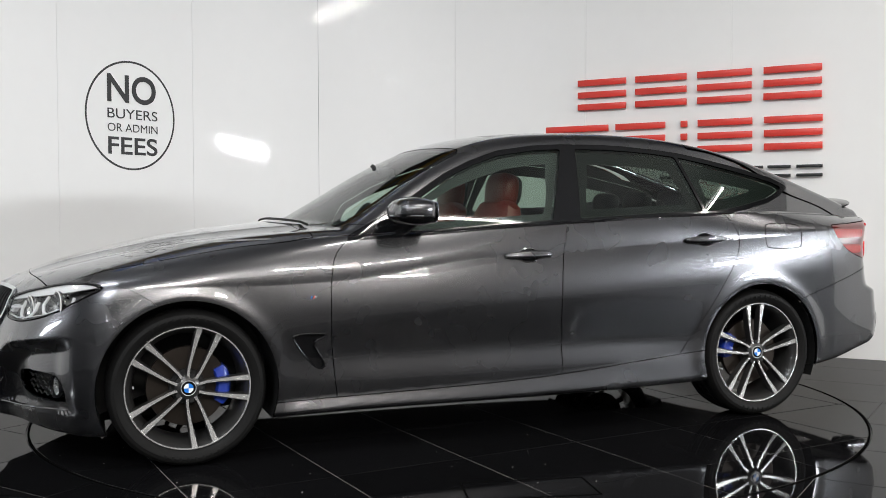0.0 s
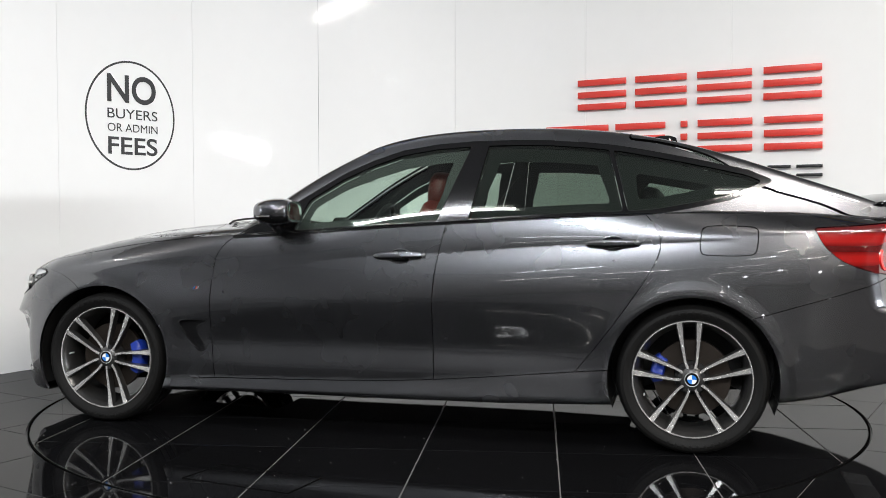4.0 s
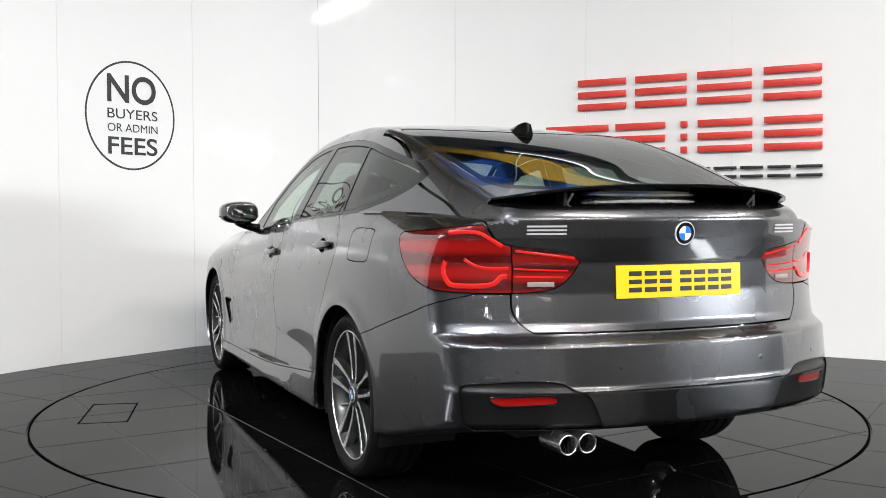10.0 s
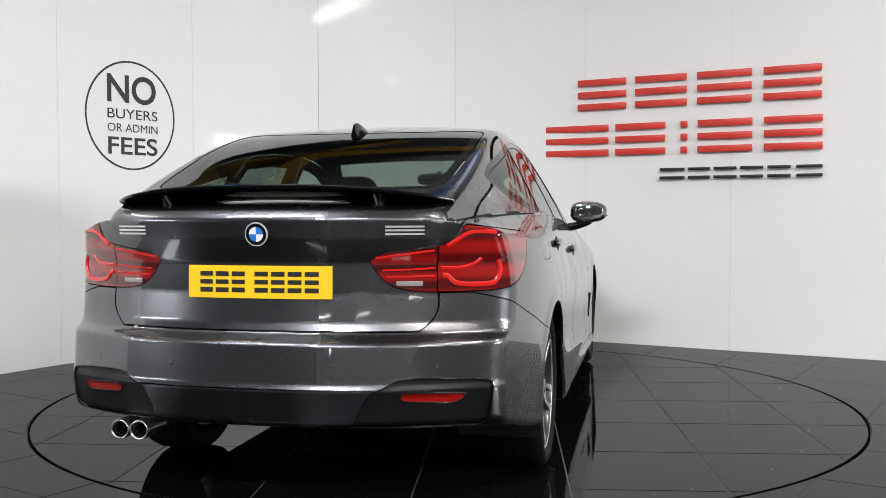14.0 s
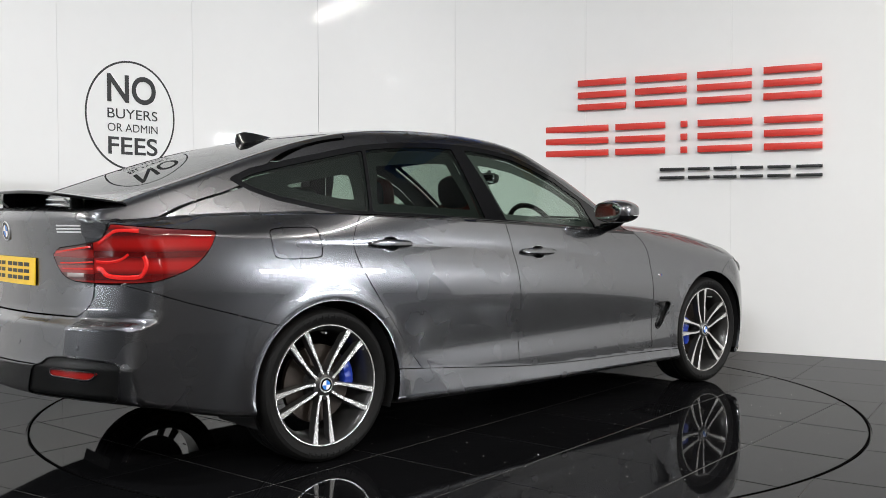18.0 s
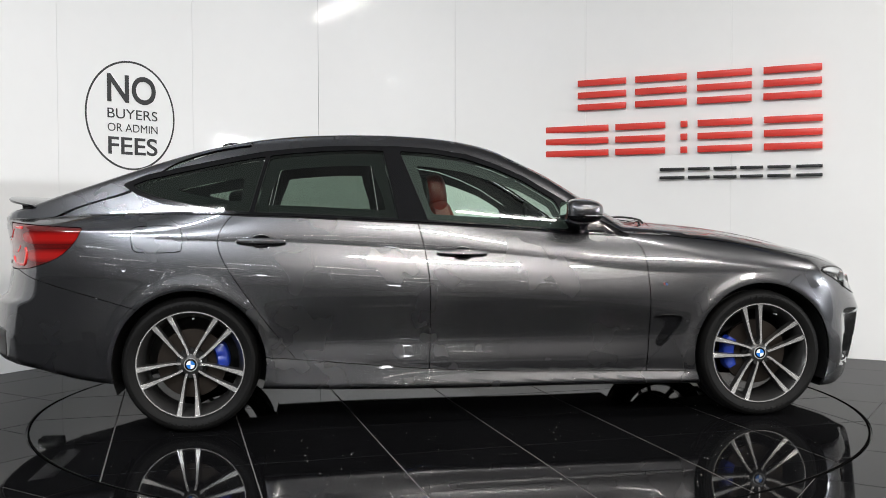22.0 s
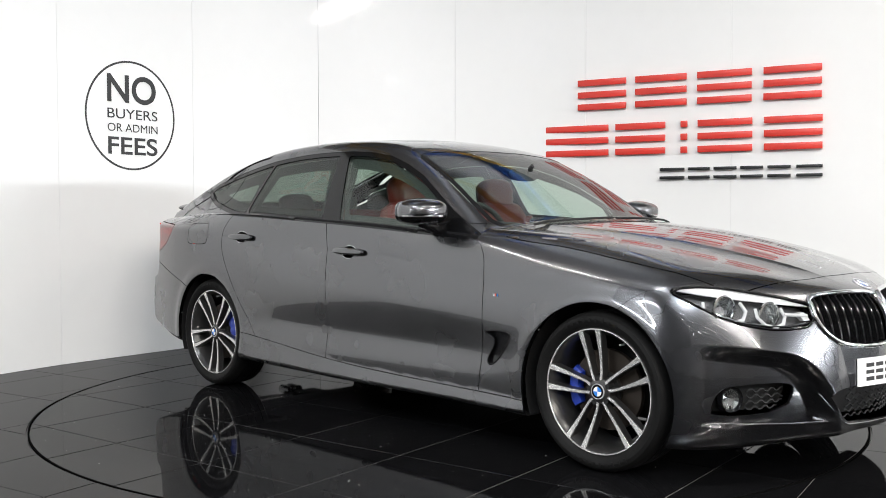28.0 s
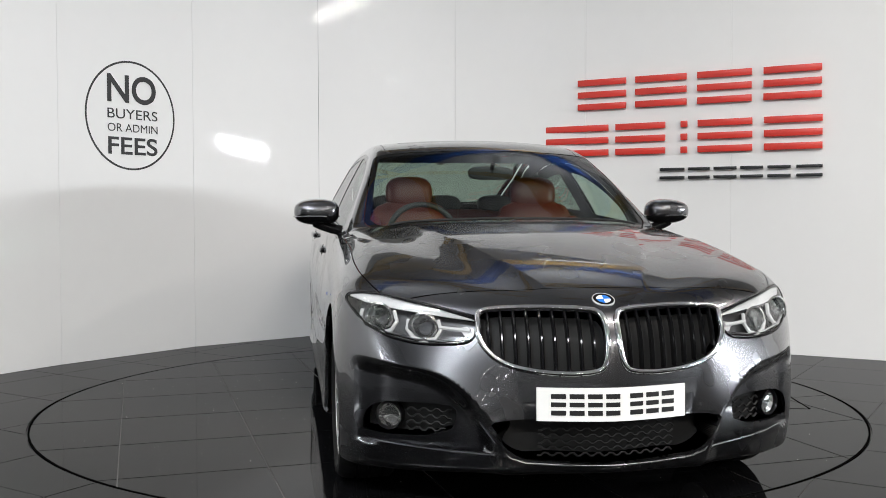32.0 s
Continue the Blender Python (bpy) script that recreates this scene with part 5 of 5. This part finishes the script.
        part("wheel_bolt", bm, PLASTIC, ty)
    bm = bmesh.new()
    lathe(bm, [(0.0005, 0.004), (0.004, 0.003), (0.0045, -0.03)], 8, m=m0 @ Matrix.Translation((0.222 * math.cos(radians(angle - 36)), -0.02, 0.222 * math.sin(radians(angle - 36)))))
    part("valve", bm, SATIN, ty)
    roundel("hub_cap", 0.0325, m0 @ Matrix.Translation((0, -0.002, 0)) @ Matrix.Rotation(radians(-90), 4, "X"), ty)
    # brake behind the spokes
    bm = bmesh.new()
    lathe(bm, [(0.075, -0.052), (0.078, -0.070), (0.168, -0.070), (0.170, -0.074), (0.170, -0.092), (0.168, -0.096), (0.06, -0.096)], 60, m=m0)
    part("brake_disc", bm, STEEL, ty, "drilled steel brake disc")
    bm = bmesh.new()
    lathe(bm, [(0.0005, -0.048), (0.074, -0.050), (0.078, -0.06)], 32, m=m0)
    part("disc_bell", bm, PLASTIC, ty)
    mid, span = (180, 30) if x > 0 else (14, 22)
    if side < 0:
        mid = 180 - mid
    bm = bmesh.new()
    rows = []
    for i in range(9):
        a = radians(mid - span + 2 * span * i / 8)
        e = 0.008 * (1 if i in (0, 8) else 0)
        bump = 0.006 if i in (2, 3, 5, 6) else 0.0
        sec = [(0.122 + e, -0.105), (0.121 + e, -0.052), (0.130, -0.044 + bump), (0.160, -0.043 + bump), (0.178 - e, -0.048), (0.184 - e, -0.065), (0.184 - e, -0.105)]
        rows.append([bm.verts.new(m0 @ Vector((r * math.cos(a), y, r * math.sin(a)))) for r, y in sec])
    for a, b in zip(rows, rows[1:]):
        for j in range(len(a)):
            bm.faces.new((a[j], a[(j + 1) % len(a)], b[(j + 1) % len(a)], b[j]))
    bm.faces.new(rows[0]), bm.faces.new(rows[-1][::-1])
    part("brake_caliper", bm, CALIPER, car, "blue painted brake caliper", angle=40)
    # liner of the wheel arch
    bm = bmesh.new()
    rr = ARCH[1 if x > 0 else -1] + 0.004
    rows = []
    for i in range(29):
        a = radians(-22 + 224 * i / 28)
        rows.append([bm.verts.new((x + r * math.cos(a), y * side, HUB_Z + r * math.sin(a))) for r, y in ((rr, 0.875), (rr, 0.56), (0.10, 0.56))])
    for a, b in zip(rows, rows[1:]):
        for j in range(2):
            bm.faces.new((a[j], a[j + 1], b[j + 1], b[j]))
    part("arch_liner", bm, PLASTIC, car, "matt black wheel arch liner")


wheel(HUB_X, -1, 28)
wheel(-HUB_X, -1, 51)
wheel(HUB_X, 1, 38.8)
wheel(-HUB_X, 1, 15)


# ---- outside fittings ----
def slab(name, y0, y1, z0, z1, lift, thick, at, material, parent, label="", lean=0.0, n=10, way=0):
    """A thin sheet that lies on the nose or the tail."""
    bm = bmesh.new()
    rows = []
    for i in range(n + 1):
        y = y0 + (y1 - y0) * i / n
        row = []
        for z in (z0, z1):
            p = at(y, z)
            row.append(Vector((p[0], y + lean * (z - z0), z)))
        rows.append(row)
    d = Vector((way or (1 if at is on_front else -1), 0, 0))
    lo = [[bm.verts.new(p + d * lift) for p in r] for r in rows]
    hi = [[bm.verts.new(p + d * (lift + thick)) for p in r] for r in rows]
    for i in range(n):
        bm.faces.new((hi[i][0], hi[i + 1][0], hi[i + 1][1], hi[i][1]))
        bm.faces.new((lo[i][0], lo[i][1], lo[i + 1][1], lo[i + 1][0]))
        bm.faces.new((lo[i][0], lo[i + 1][0], hi[i + 1][0], hi[i][0]))
        bm.faces.new((lo[i][1], hi[i][1], hi[i + 1][1], lo[i + 1][1]))
    for i in (0, n):
        bm.faces.new((lo[i][0], hi[i][0], hi[i][1], lo[i][1]))
    return part(name, bm, material, parent, label)


for at, mat_, z0, label in ((on_front, PLATE_W, 0.378, "white number plate with dark bars"), (on_rear, PLATE_Y, 0.781, "yellow number plate with dark bars")):
    pl = slab("number_plate", -0.26, 0.26, z0, z0 + 0.111, 0.004, 0.005, at, mat_, car, label)
    x = -0.215

    def on_plate(y, z, at=at, z0=z0):
        lo, hi = at(y, z0), at(y, z0 + 0.111)
        return lo + (hi - lo) * ((z - z0) / 0.111)

    for i in range(7):
        w = 0.048
        for z1, z2 in ((0.020, 0.036), (0.048, 0.063), (0.075, 0.091)):
            slab("plate_bar", x, x + w, z0 + z1, z0 + z2, 0.0093, 0.001, on_plate, INK, pl, n=4, way=1 if at is on_front else -1)
        x += 0.0595 + (0.024 if i == 3 else 0)
for s in (-1, 1):
    for i in range(3):
        slab("model_badge", s * 0.50 - 0.062, s * 0.50 + 0.062, 0.996 + i * 0.0125, 1.002 + i * 0.0125, 0.0005, 0.004, on_rear, SATIN, car, "chrome lettering as plain bars", n=3)
p = on_front(0, 0.769)
roundel("badge", 0.040, seat_on(p, off=0.002), car)
p = on_rear(0, 0.999)
roundel("badge", 0.041, seat_on(p, off=0.003), car)
for s in (-1, 1):
    p = on_side(0.925, 0.704)
    m = seat_on(p, off=0.001)
    if s < 0:
        m = Matrix.Diagonal((1, -1, 1, 1)) @ m
    for i, c in enumerate((BADGE_BLUE, INK, RED, CHROME, CHROME)):
        bm = bmesh.new()
        add_box(bm, (-0.015 + i * 0.006, -0.006, 0), (-0.0105 + i * 0.006, 0.006, 0.002), 0.0005, m @ Matrix(((-s * -1.0 * s, 0.35, 0, 0), (0, 1, 0, 0), (0, 0, 1, 0), (0, 0, 0, 1))))
        part("side_badge", bm, c, car, "small striped fender badge")
    # parking sensors
    for y, z, at in ((0.29, 0.565, on_rear), (0.62, 0.560, on_rear), (0.325, 0.408, on_front)):
        q = at(y, z)
        bm = bmesh.new()
        m = seat_on(q, off=-0.001)
        if s < 0:
            m = Matrix.Diagonal((1, -1, 1, 1)) @ m
        lathe(bm, [(0.0005, 0.0025), (0.009, 0.002), (0.0105, 0.0)], 16, m=m @ Matrix.Rotation(radians(90), 4, "X"))
        part("parking_sensor", bm, PAINT, car, "round parking sensor")
# towing cover
q = on_front(-0.415, 0.502)
bm = bmesh.new()
lathe(bm, [(0.0295, 0.0), (0.0295, 0.0012), (0.0305, 0.0012), (0.0305, 0.0)], 32, m=seat_on(q) @ Matrix.Rotation(radians(90), 4, "X"))
part("tow_cover", bm, PLASTIC, front_bumper)

# mirrors
for s in (1, -1):
    c = Vector((0.485, 0.925, 1.078))

    def shape(q):
        f = 1.0 - 0.18 * max(0.0, q.x / 0.11) - 0.10 * max(0, q.y / 0.11)
        return Vector((q.x + 0.14 * (-q.y) * 0.4, q.y, q.z * f))

    bm = bmesh.new()
    blob(bm, (0.098, 0.112, 0.066), 3.0, 36, Matrix.Translation(c), shape)
    for v in bm.verts:
        v.co.y *= s
    upper = bm.copy()
    cut = c + Vector((0, 0, -0.022))
    bmesh.ops.bisect_plane(upper, geom=upper.verts[:] + upper.edges[:] + upper.faces[:], plane_co=(cut.x, cut.y * s, cut.z), plane_no=(0, 0, -1), clear_outer=True)
    bmesh.ops.bisect_plane(bm, geom=bm.verts[:] + bm.edges[:] + bm.faces[:], plane_co=(cut.x, cut.y * s, cut.z), plane_no=(0, 0, 1), clear_outer=True)
    cap = part("wing_mirror", upper, PAINT, car, "painted wing mirror with a black base")
    part("mirror_base", bm, GLOSS, cap)
    bm = bmesh.new()
    ring = []
    for i in range(25):
        a = radians(-100 + 200 * i / 24)
        ring.append((c.x + 0.10 * math.cos(a) - 0.0, s * (c.y + 0.113 * math.sin(a) * 1.0), cut.z))
    tube(bm, ring, 0.0045, 6)
    part("indicator_strip", bm, CHROME, cap, "bright indicator strip")
    bm = bmesh.new()
    blob(bm, (0.004, 0.088, 0.052), 3.2, 28, Matrix.Translation((c.x - 0.097, s * c.y, c.z)))
    part("mirror_glass", bm, mat("mirror_silver", (0.8, 0.82, 0.83), 0.02, metal=1.0, grain=0.01, scale=20) if s > 0 else bpy.data.materials["mirror_silver"], cap, "silver mirror glass")
    bm = bmesh.new()
    tube(bm, [(0.50, s * 0.80, 0.985), (0.50, s * 0.85, 0.993), (0.495, s * 0.90, 1.012), (0.49, s * 0.93, 1.03)], [0.026, 0.024, 0.026, 0.03], 12)
    part("mirror_arm", bm, GLOSS, cap)

# tail wing, fin, exhausts, wipers
wing_at = lambda y: (-2.355 + 0.10 * (abs(y) / 0.63) ** 2.2, 1.160 - 0.045 * (abs(y) / 0.63) ** 2.6)
bm = bmesh.new()
rows = []
for i in range(41):
    y = -0.635 + 1.27 * i / 40
    x, z = wing_at(y)
    k = max(0.12, 1 - (abs(y) / 0.65) ** 7)
    sec = [(-0.118, 0.004), (-0.112, 0.008), (-0.06, 0.006), (0.02, 0.0), (0.10, -0.014), (0.112, -0.018), (0.10, -0.022), (0.02, -0.014), (-0.06, -0.008), (-0.114, -0.004)]
    rows.append([bm.verts.new((x + a * k, y, z + b * (0.5 + 0.5 * k))) for a, b in sec])
for a, b in zip(rows, rows[1:]):
    for j in range(len(a)):
        bm.faces.new((a[j], a[(j + 1) % len(a)], b[(j + 1) % len(a)], b[j]))
bm.faces.new(rows[0]), bm.faces.new(rows[-1][::-1])
wing = part("tail_wing", bm, GLOSS, car, "raised gloss black tail wing on two posts")
for s in (-1, 1):
    bm = bmesh.new()
    add_box(bm, (-2.365, s * 0.40 - 0.008, 1.085), (-2.315, s * 0.40 + 0.008, 1.138), 0.003)
    part("wing_post", bm, PLASTIC, wing)
    bm = bmesh.new()
    tube(bm, [(-2.335, s * 0.385, 1.09), (-2.385, s * 0.385, 1.132)], 0.004, 8)
    part("wing_strut", bm, SATIN, wing)
bm = bmesh.new()
rows = []
for i in range(13):
    t = i / 12
    x = -1.375 + 0.19 * t
    z0 = on_top(x, 0)[2] - 0.004
    h = 0.060 * (1 - t ** 1.25) * (0.80 + 0.20 * min(1.0, t * 5)) + 0.004
    back = 0.034 * (1 - t)
    w = 0.034 * math.sin(math.pi * (0.12 + 0.80 * t)) + 0.004
    rows.append([bm.verts.new(q) for q in ((x, w, z0), (x - back * 0.3, w * 0.5, z0 + h * 0.45), (x - back * 0.1, 0.004, z0 + h), (x - back * 0.1, -0.004, z0 + h), (x - back * 0.3, -w * 0.5, z0 + h * 0.45), (x, -w, z0))])
for a, b in zip(rows, rows[1:]):
    for j in range(5):
        bm.faces.new((a[j], a[j + 1], b[j + 1], b[j]))
bm.faces.new(rows[0]), bm.faces.new(rows[-1][::-1])
part("roof_fin", bm, GLOSS, car, "dark shark-fin aerial", angle=50)
for y in (0.488, 0.416):
    bm = bmesh.new()
    lathe(bm, [(0.0345, 0.13), (0.0345, 0.010), (0.0335, 0.002), (0.0315, 0.0), (0.0290, 0.002), (0.0275, 0.010), (0.0265, 0.08)], 36, m=Matrix.Translation((-2.535, y, 0.325)) @ Matrix.Rotation(radians(-90), 4, "Z") @ Matrix.Rotation(radians(0), 4, "Y"))
    e = part("exhaust_pipe", bm, TIP, car, "chrome round exhaust tip")
    bm = bmesh.new()
    lathe(bm, [(0.0005, 0.07), (0.0268, 0.07)], 24, m=Matrix.Translation((-2.535, y, 0.325)) @ Matrix.Rotation(radians(-90), 4, "Z"))
    part("pipe_inside", bm, RINGM, e)
box("silencer", (-2.33, 0.36, 0.305), (-1.9, 0.58, 0.385), PLASTIC, car, bevel=0.03)
for y0, y1 in ((-0.60, -0.02), (-0.02, 0.60)):
    bm = bmesh.new()
    pts = []
    for i in range(9):
        y = y0 + (y1 - y0) * i / 8
        x = 0.965 - 0.16 * (y * y) - 0.02 * i / 8
        pts.append((x, y, on_top(x, y)[2] + 0.012))
    tube(bm, pts, 0.006, 6)
    part("wiper", bm, PLASTIC, car, "black windscreen wiper")
slab("centre_lip", -0.33, 0.33, 0.335, 0.350, 0.0, 0.008, on_rear, PAINT, car, "painted lower edge of the rear bumper")

# ---- cabin ----
def cushion(name, size, m, parent, material=LEATHER, power=4.0, label=""):
    bm = bmesh.new()
    blob(bm, size, power, 24, m)
    return part(name, bm, material, parent, label)


box("cabin_floor", (-1.05, -0.72, 0.22), (1.0, 0.72, 0.30), FABRIC, car, "dark cabin floor", 0.01)
for y in (-0.37, 0.37):
    seat = cushion("front_seat", (0.27, 0.25, 0.09), pose(0.17, y, 0.56, 0, -8, 0), car, label="red leather front seat with a separate headrest")
    cushion("backrest", (0.075, 0.245, 0.33), pose(-0.12, y, 0.82, 0, -14, 0), seat)
    cushion("back_shell", (0.05, 0.22, 0.30), pose(-0.175, y, 0.80, 0, -14, 0), seat, SOFT, label="black seat back shell")
    for sy in (-1, 1):
        cushion("side_bolster", (0.07, 0.05, 0.26), pose(-0.08, y + sy * 0.215, 0.80, 0, -14, 0), seat)
        bm = bmesh.new()
        tube(bm, [(-0.185, y + sy * 0.055, 1.06), (-0.205, y + sy * 0.055, 1.16)], 0.006, 8)
        part("headrest_post", bm, CHROME, seat)
    cushion("headrest", (0.062, 0.135, 0.098), pose(-0.205, y, 1.185, 0, -8, 0), seat, power=3.2)
    cushion("headrest_back", (0.045, 0.12, 0.085), pose(-0.24, y, 1.185, 0, -8, 0), seat, SOFT, 3.2)
bench = cushion("rear_bench", (0.26, 0.66, 0.10), pose(-0.85, 0, 0.56, 0, -6, 0), car, label="red leather rear bench with three headrests")
cushion("bench_back", (0.08, 0.66, 0.31), pose(-1.15, 0, 0.80, 0, -20, 0), bench)
cushion("bench_shell", (0.05, 0.64, 0.30), pose(-1.215, 0, 0.80, 0, -20, 0), bench, SOFT)
for y in (-0.37, 0, 0.37):
    cushion("rear_headrest", (0.05, 0.125, 0.062), pose(-1.26, y, 1.135, 0, -12, 0), bench, SOFT, 3.0, "black rear headrest")
dash = cushion("dashboard", (0.26, 0.70, 0.17), pose(0.66, 0, 0.83, 0, 6, 0), car, SOFT, 4.5, "black dashboard")
cushion("instrument_hood", (0.12, 0.19, 0.06), pose(0.50, -0.37, 0.965, 0, 4, 0), dash, SOFT, 3.0)
cushion("screen", (0.012, 0.12, 0.045), pose(0.50, -0.02, 1.005, 0, -6, 0), dash, GLOSS, 5.0, "dark display screen")
bm = bmesh.new()
mw = pose(0.385, -0.37, 0.955, 0, -24, 0)
pts = [mw @ Vector((0, 0.178 * math.cos(2 * math.pi * i / 40), 0.178 * math.sin(2 * math.pi * i / 40))) for i in range(41)]
tube(bm, pts, 0.015, 10)
sw = part("steering_wheel", bm, SOFT, car, "black leather steering wheel")
cushion("wheel_boss", (0.03, 0.075, 0.065), mw, sw, SOFT, 3.0)
for a in (0, 180, 270):
    bm = bmesh.new()
    q = Vector((0, math.cos(radians(a)), math.sin(radians(a))))
    tube(bm, [mw @ (q * 0.05), mw @ (q * 0.175)], 0.014, 8)
    part("wheel_spoke", bm, SATIN, sw)
im = cushion("inside_mirror", (0.022, 0.125, 0.036), pose(0.335, 0.0, 1.283, 0, 8, 6), car, SOFT, 3.5, "black inside mirror")
bm = bmesh.new()
add_box(bm, (-0.002, -0.108, -0.027), (0.002, 0.108, 0.027), 0.001, pose(0.311, 0, 1.280, 0, 8, 6))
part("mirror_glass", bm, bpy.data.materials["mirror_silver"], im)
bm = bmesh.new()
tube(bm, [(0.345, 0, 1.285), (0.40, 0, 1.33)], 0.012, 8)
part("mirror_stem", bm, SOFT, im)
box("parcel_shelf", (-2.0, -0.56, 1.0), (-1.30, 0.56, 1.02), SOFT, car, "black parcel shelf", 0.006)

# ---- signs on the wall ----
def words(name, text, m, width, height, material, parent, bold=0.0):
    cu = bpy.data.curves.new(name, "FONT")
    cu.body, cu.size, cu.offset = text, 1.0, bold
    ob = bpy.data.objects.new(name, cu)
    scene.collection.objects.link(ob)
    me = bpy.data.meshes.new_from_object(ob.evaluated_get(bpy.context.evaluated_depsgraph_get()))
    bpy.data.objects.remove(ob)
    co = np.array([v.co[:] for v in me.vertices])
    lo, hi = co.min(0), co.max(0)
    for v in me.vertices:
        v.co = ((v.co.x - lo[0]) / (hi[0] - lo[0]) * width, (v.co.y - lo[1]) / (hi[1] - lo[1]) * height, 0)
    me.materials.clear()
    me.materials.append(material)
    o = new(name, me)
    o.matrix_basis = parent.matrix_basis.inverted() @ m
    o.parent = parent
    return o


NOTICE = on_wall(3, 0.600, 1.813, 0.0)
bm = bmesh.new()
lathe(bm, [(0.382, 0.0), (0.382, 0.002), (0.396, 0.002), (0.396, 0.0)], 96, m=Matrix.Rotation(radians(90), 4, "X"))
bmesh.ops.transform(bm, verts=bm.verts[:], matrix=Matrix.Diagonal((0.985, 1.035, 1, 1)))
notice = part("wall_notice", bm, PRINT)
notice.matrix_basis = NOTICE
tagged(notice, "black printed ring with a fee notice on the white wall", "sign")
for text, s, z, w, h, bold in (("NO", 0.393, 1.904, 0.424, 0.212, 0.018), ("BUYERS", 0.393, 1.786, 0.436, 0.074, 0.002), ("OR ADMIN", 0.393, 1.689, 0.436, 0.060, 0.0), ("FEES", 0.396, 1.518, 0.430, 0.132, 0.014)):
    words("lettering", text, on_wall(3, s, z, 0.003), w, h, PRINT, notice, bold)

sign = empty("wall_sign", on_wall(7, 0.7, 1.8))
tagged(sign, "raised red and black sign of plain bars on the wall", "sign")


def bars(s0, s1, z0, z1, n, thick, material):
    for i in range(n):
        z = z0 + (z1 - z0 - thick) * i / (n - 1)
        bm = bmesh.new()
        add_box(bm, (s0, z, 0.012), (s1, z + thick, 0.034), 0.0015, sign.matrix_basis.inverted() @ on_wall(7, 0, 0))
        part("sign_bar", bm, material, sign)
    for s in (s0 + 0.02, s1 - 0.02):
        bm = bmesh.new()
        add_box(bm, (s - 0.004, z0 + thick * 0.3, -0.002), (s + 0.004, z0 + thick * 0.7, 0.014), 0.0, sign.matrix_basis.inverted() @ on_wall(7, 0, 0))
        part("standoff", bm, SATIN, sign)


OFF = 0.022
for a, b in ((-0.081, 0.330), (0.410, 0.824), (0.909, 1.322), (1.410, 1.824)):
    bars(a + OFF, b + OFF, 1.924, 2.172, 3, 0.050, RED)
for a, b in ((-0.476, 0.182), (0.245, 0.655), (0.781, 0.832), (0.915, 1.329), (1.417, 1.833)):
    bars(a + OFF, b + OFF, 1.546, 1.798, 3, 0.050, RED)
for a, b in ((0.615, 0.811), (0.842, 1.010), (1.041, 1.214), (1.243, 1.412), (1.445, 1.612), (1.653, 1.836)):
    bars(a + OFF, b + OFF, 1.342, 1.430, 2, 0.022, BLACK)


# ---- what moves: the turntable with the car on it ----
TURNS = [(0, 200.88), (2, 183.35), (4, 166.2), (6, 148.92), (9, 122.49), (11, 104.82), (13, 87.0), (15, 69.15), (17, 51.32), (19, 33.84), (21, 16.22), (23, -1.21), (25, -18.56),
         (28, -44.58), (30, -62.46), (32, -80.45)]


def motions():
    angle = spline(TURNS)
    table_rows, car_rows = [], []
    for t in range(33):
        a = radians(float(angle(t)))
        turn = Matrix.Rotation(a, 4, "Z")
        table_rows.append((t, turn))
        car_rows.append((t, turn @ Matrix.Translation((0.1012, 0.1579, 0))))
    walk(turntable, table_rows)
    walk(car, car_rows)


motions()
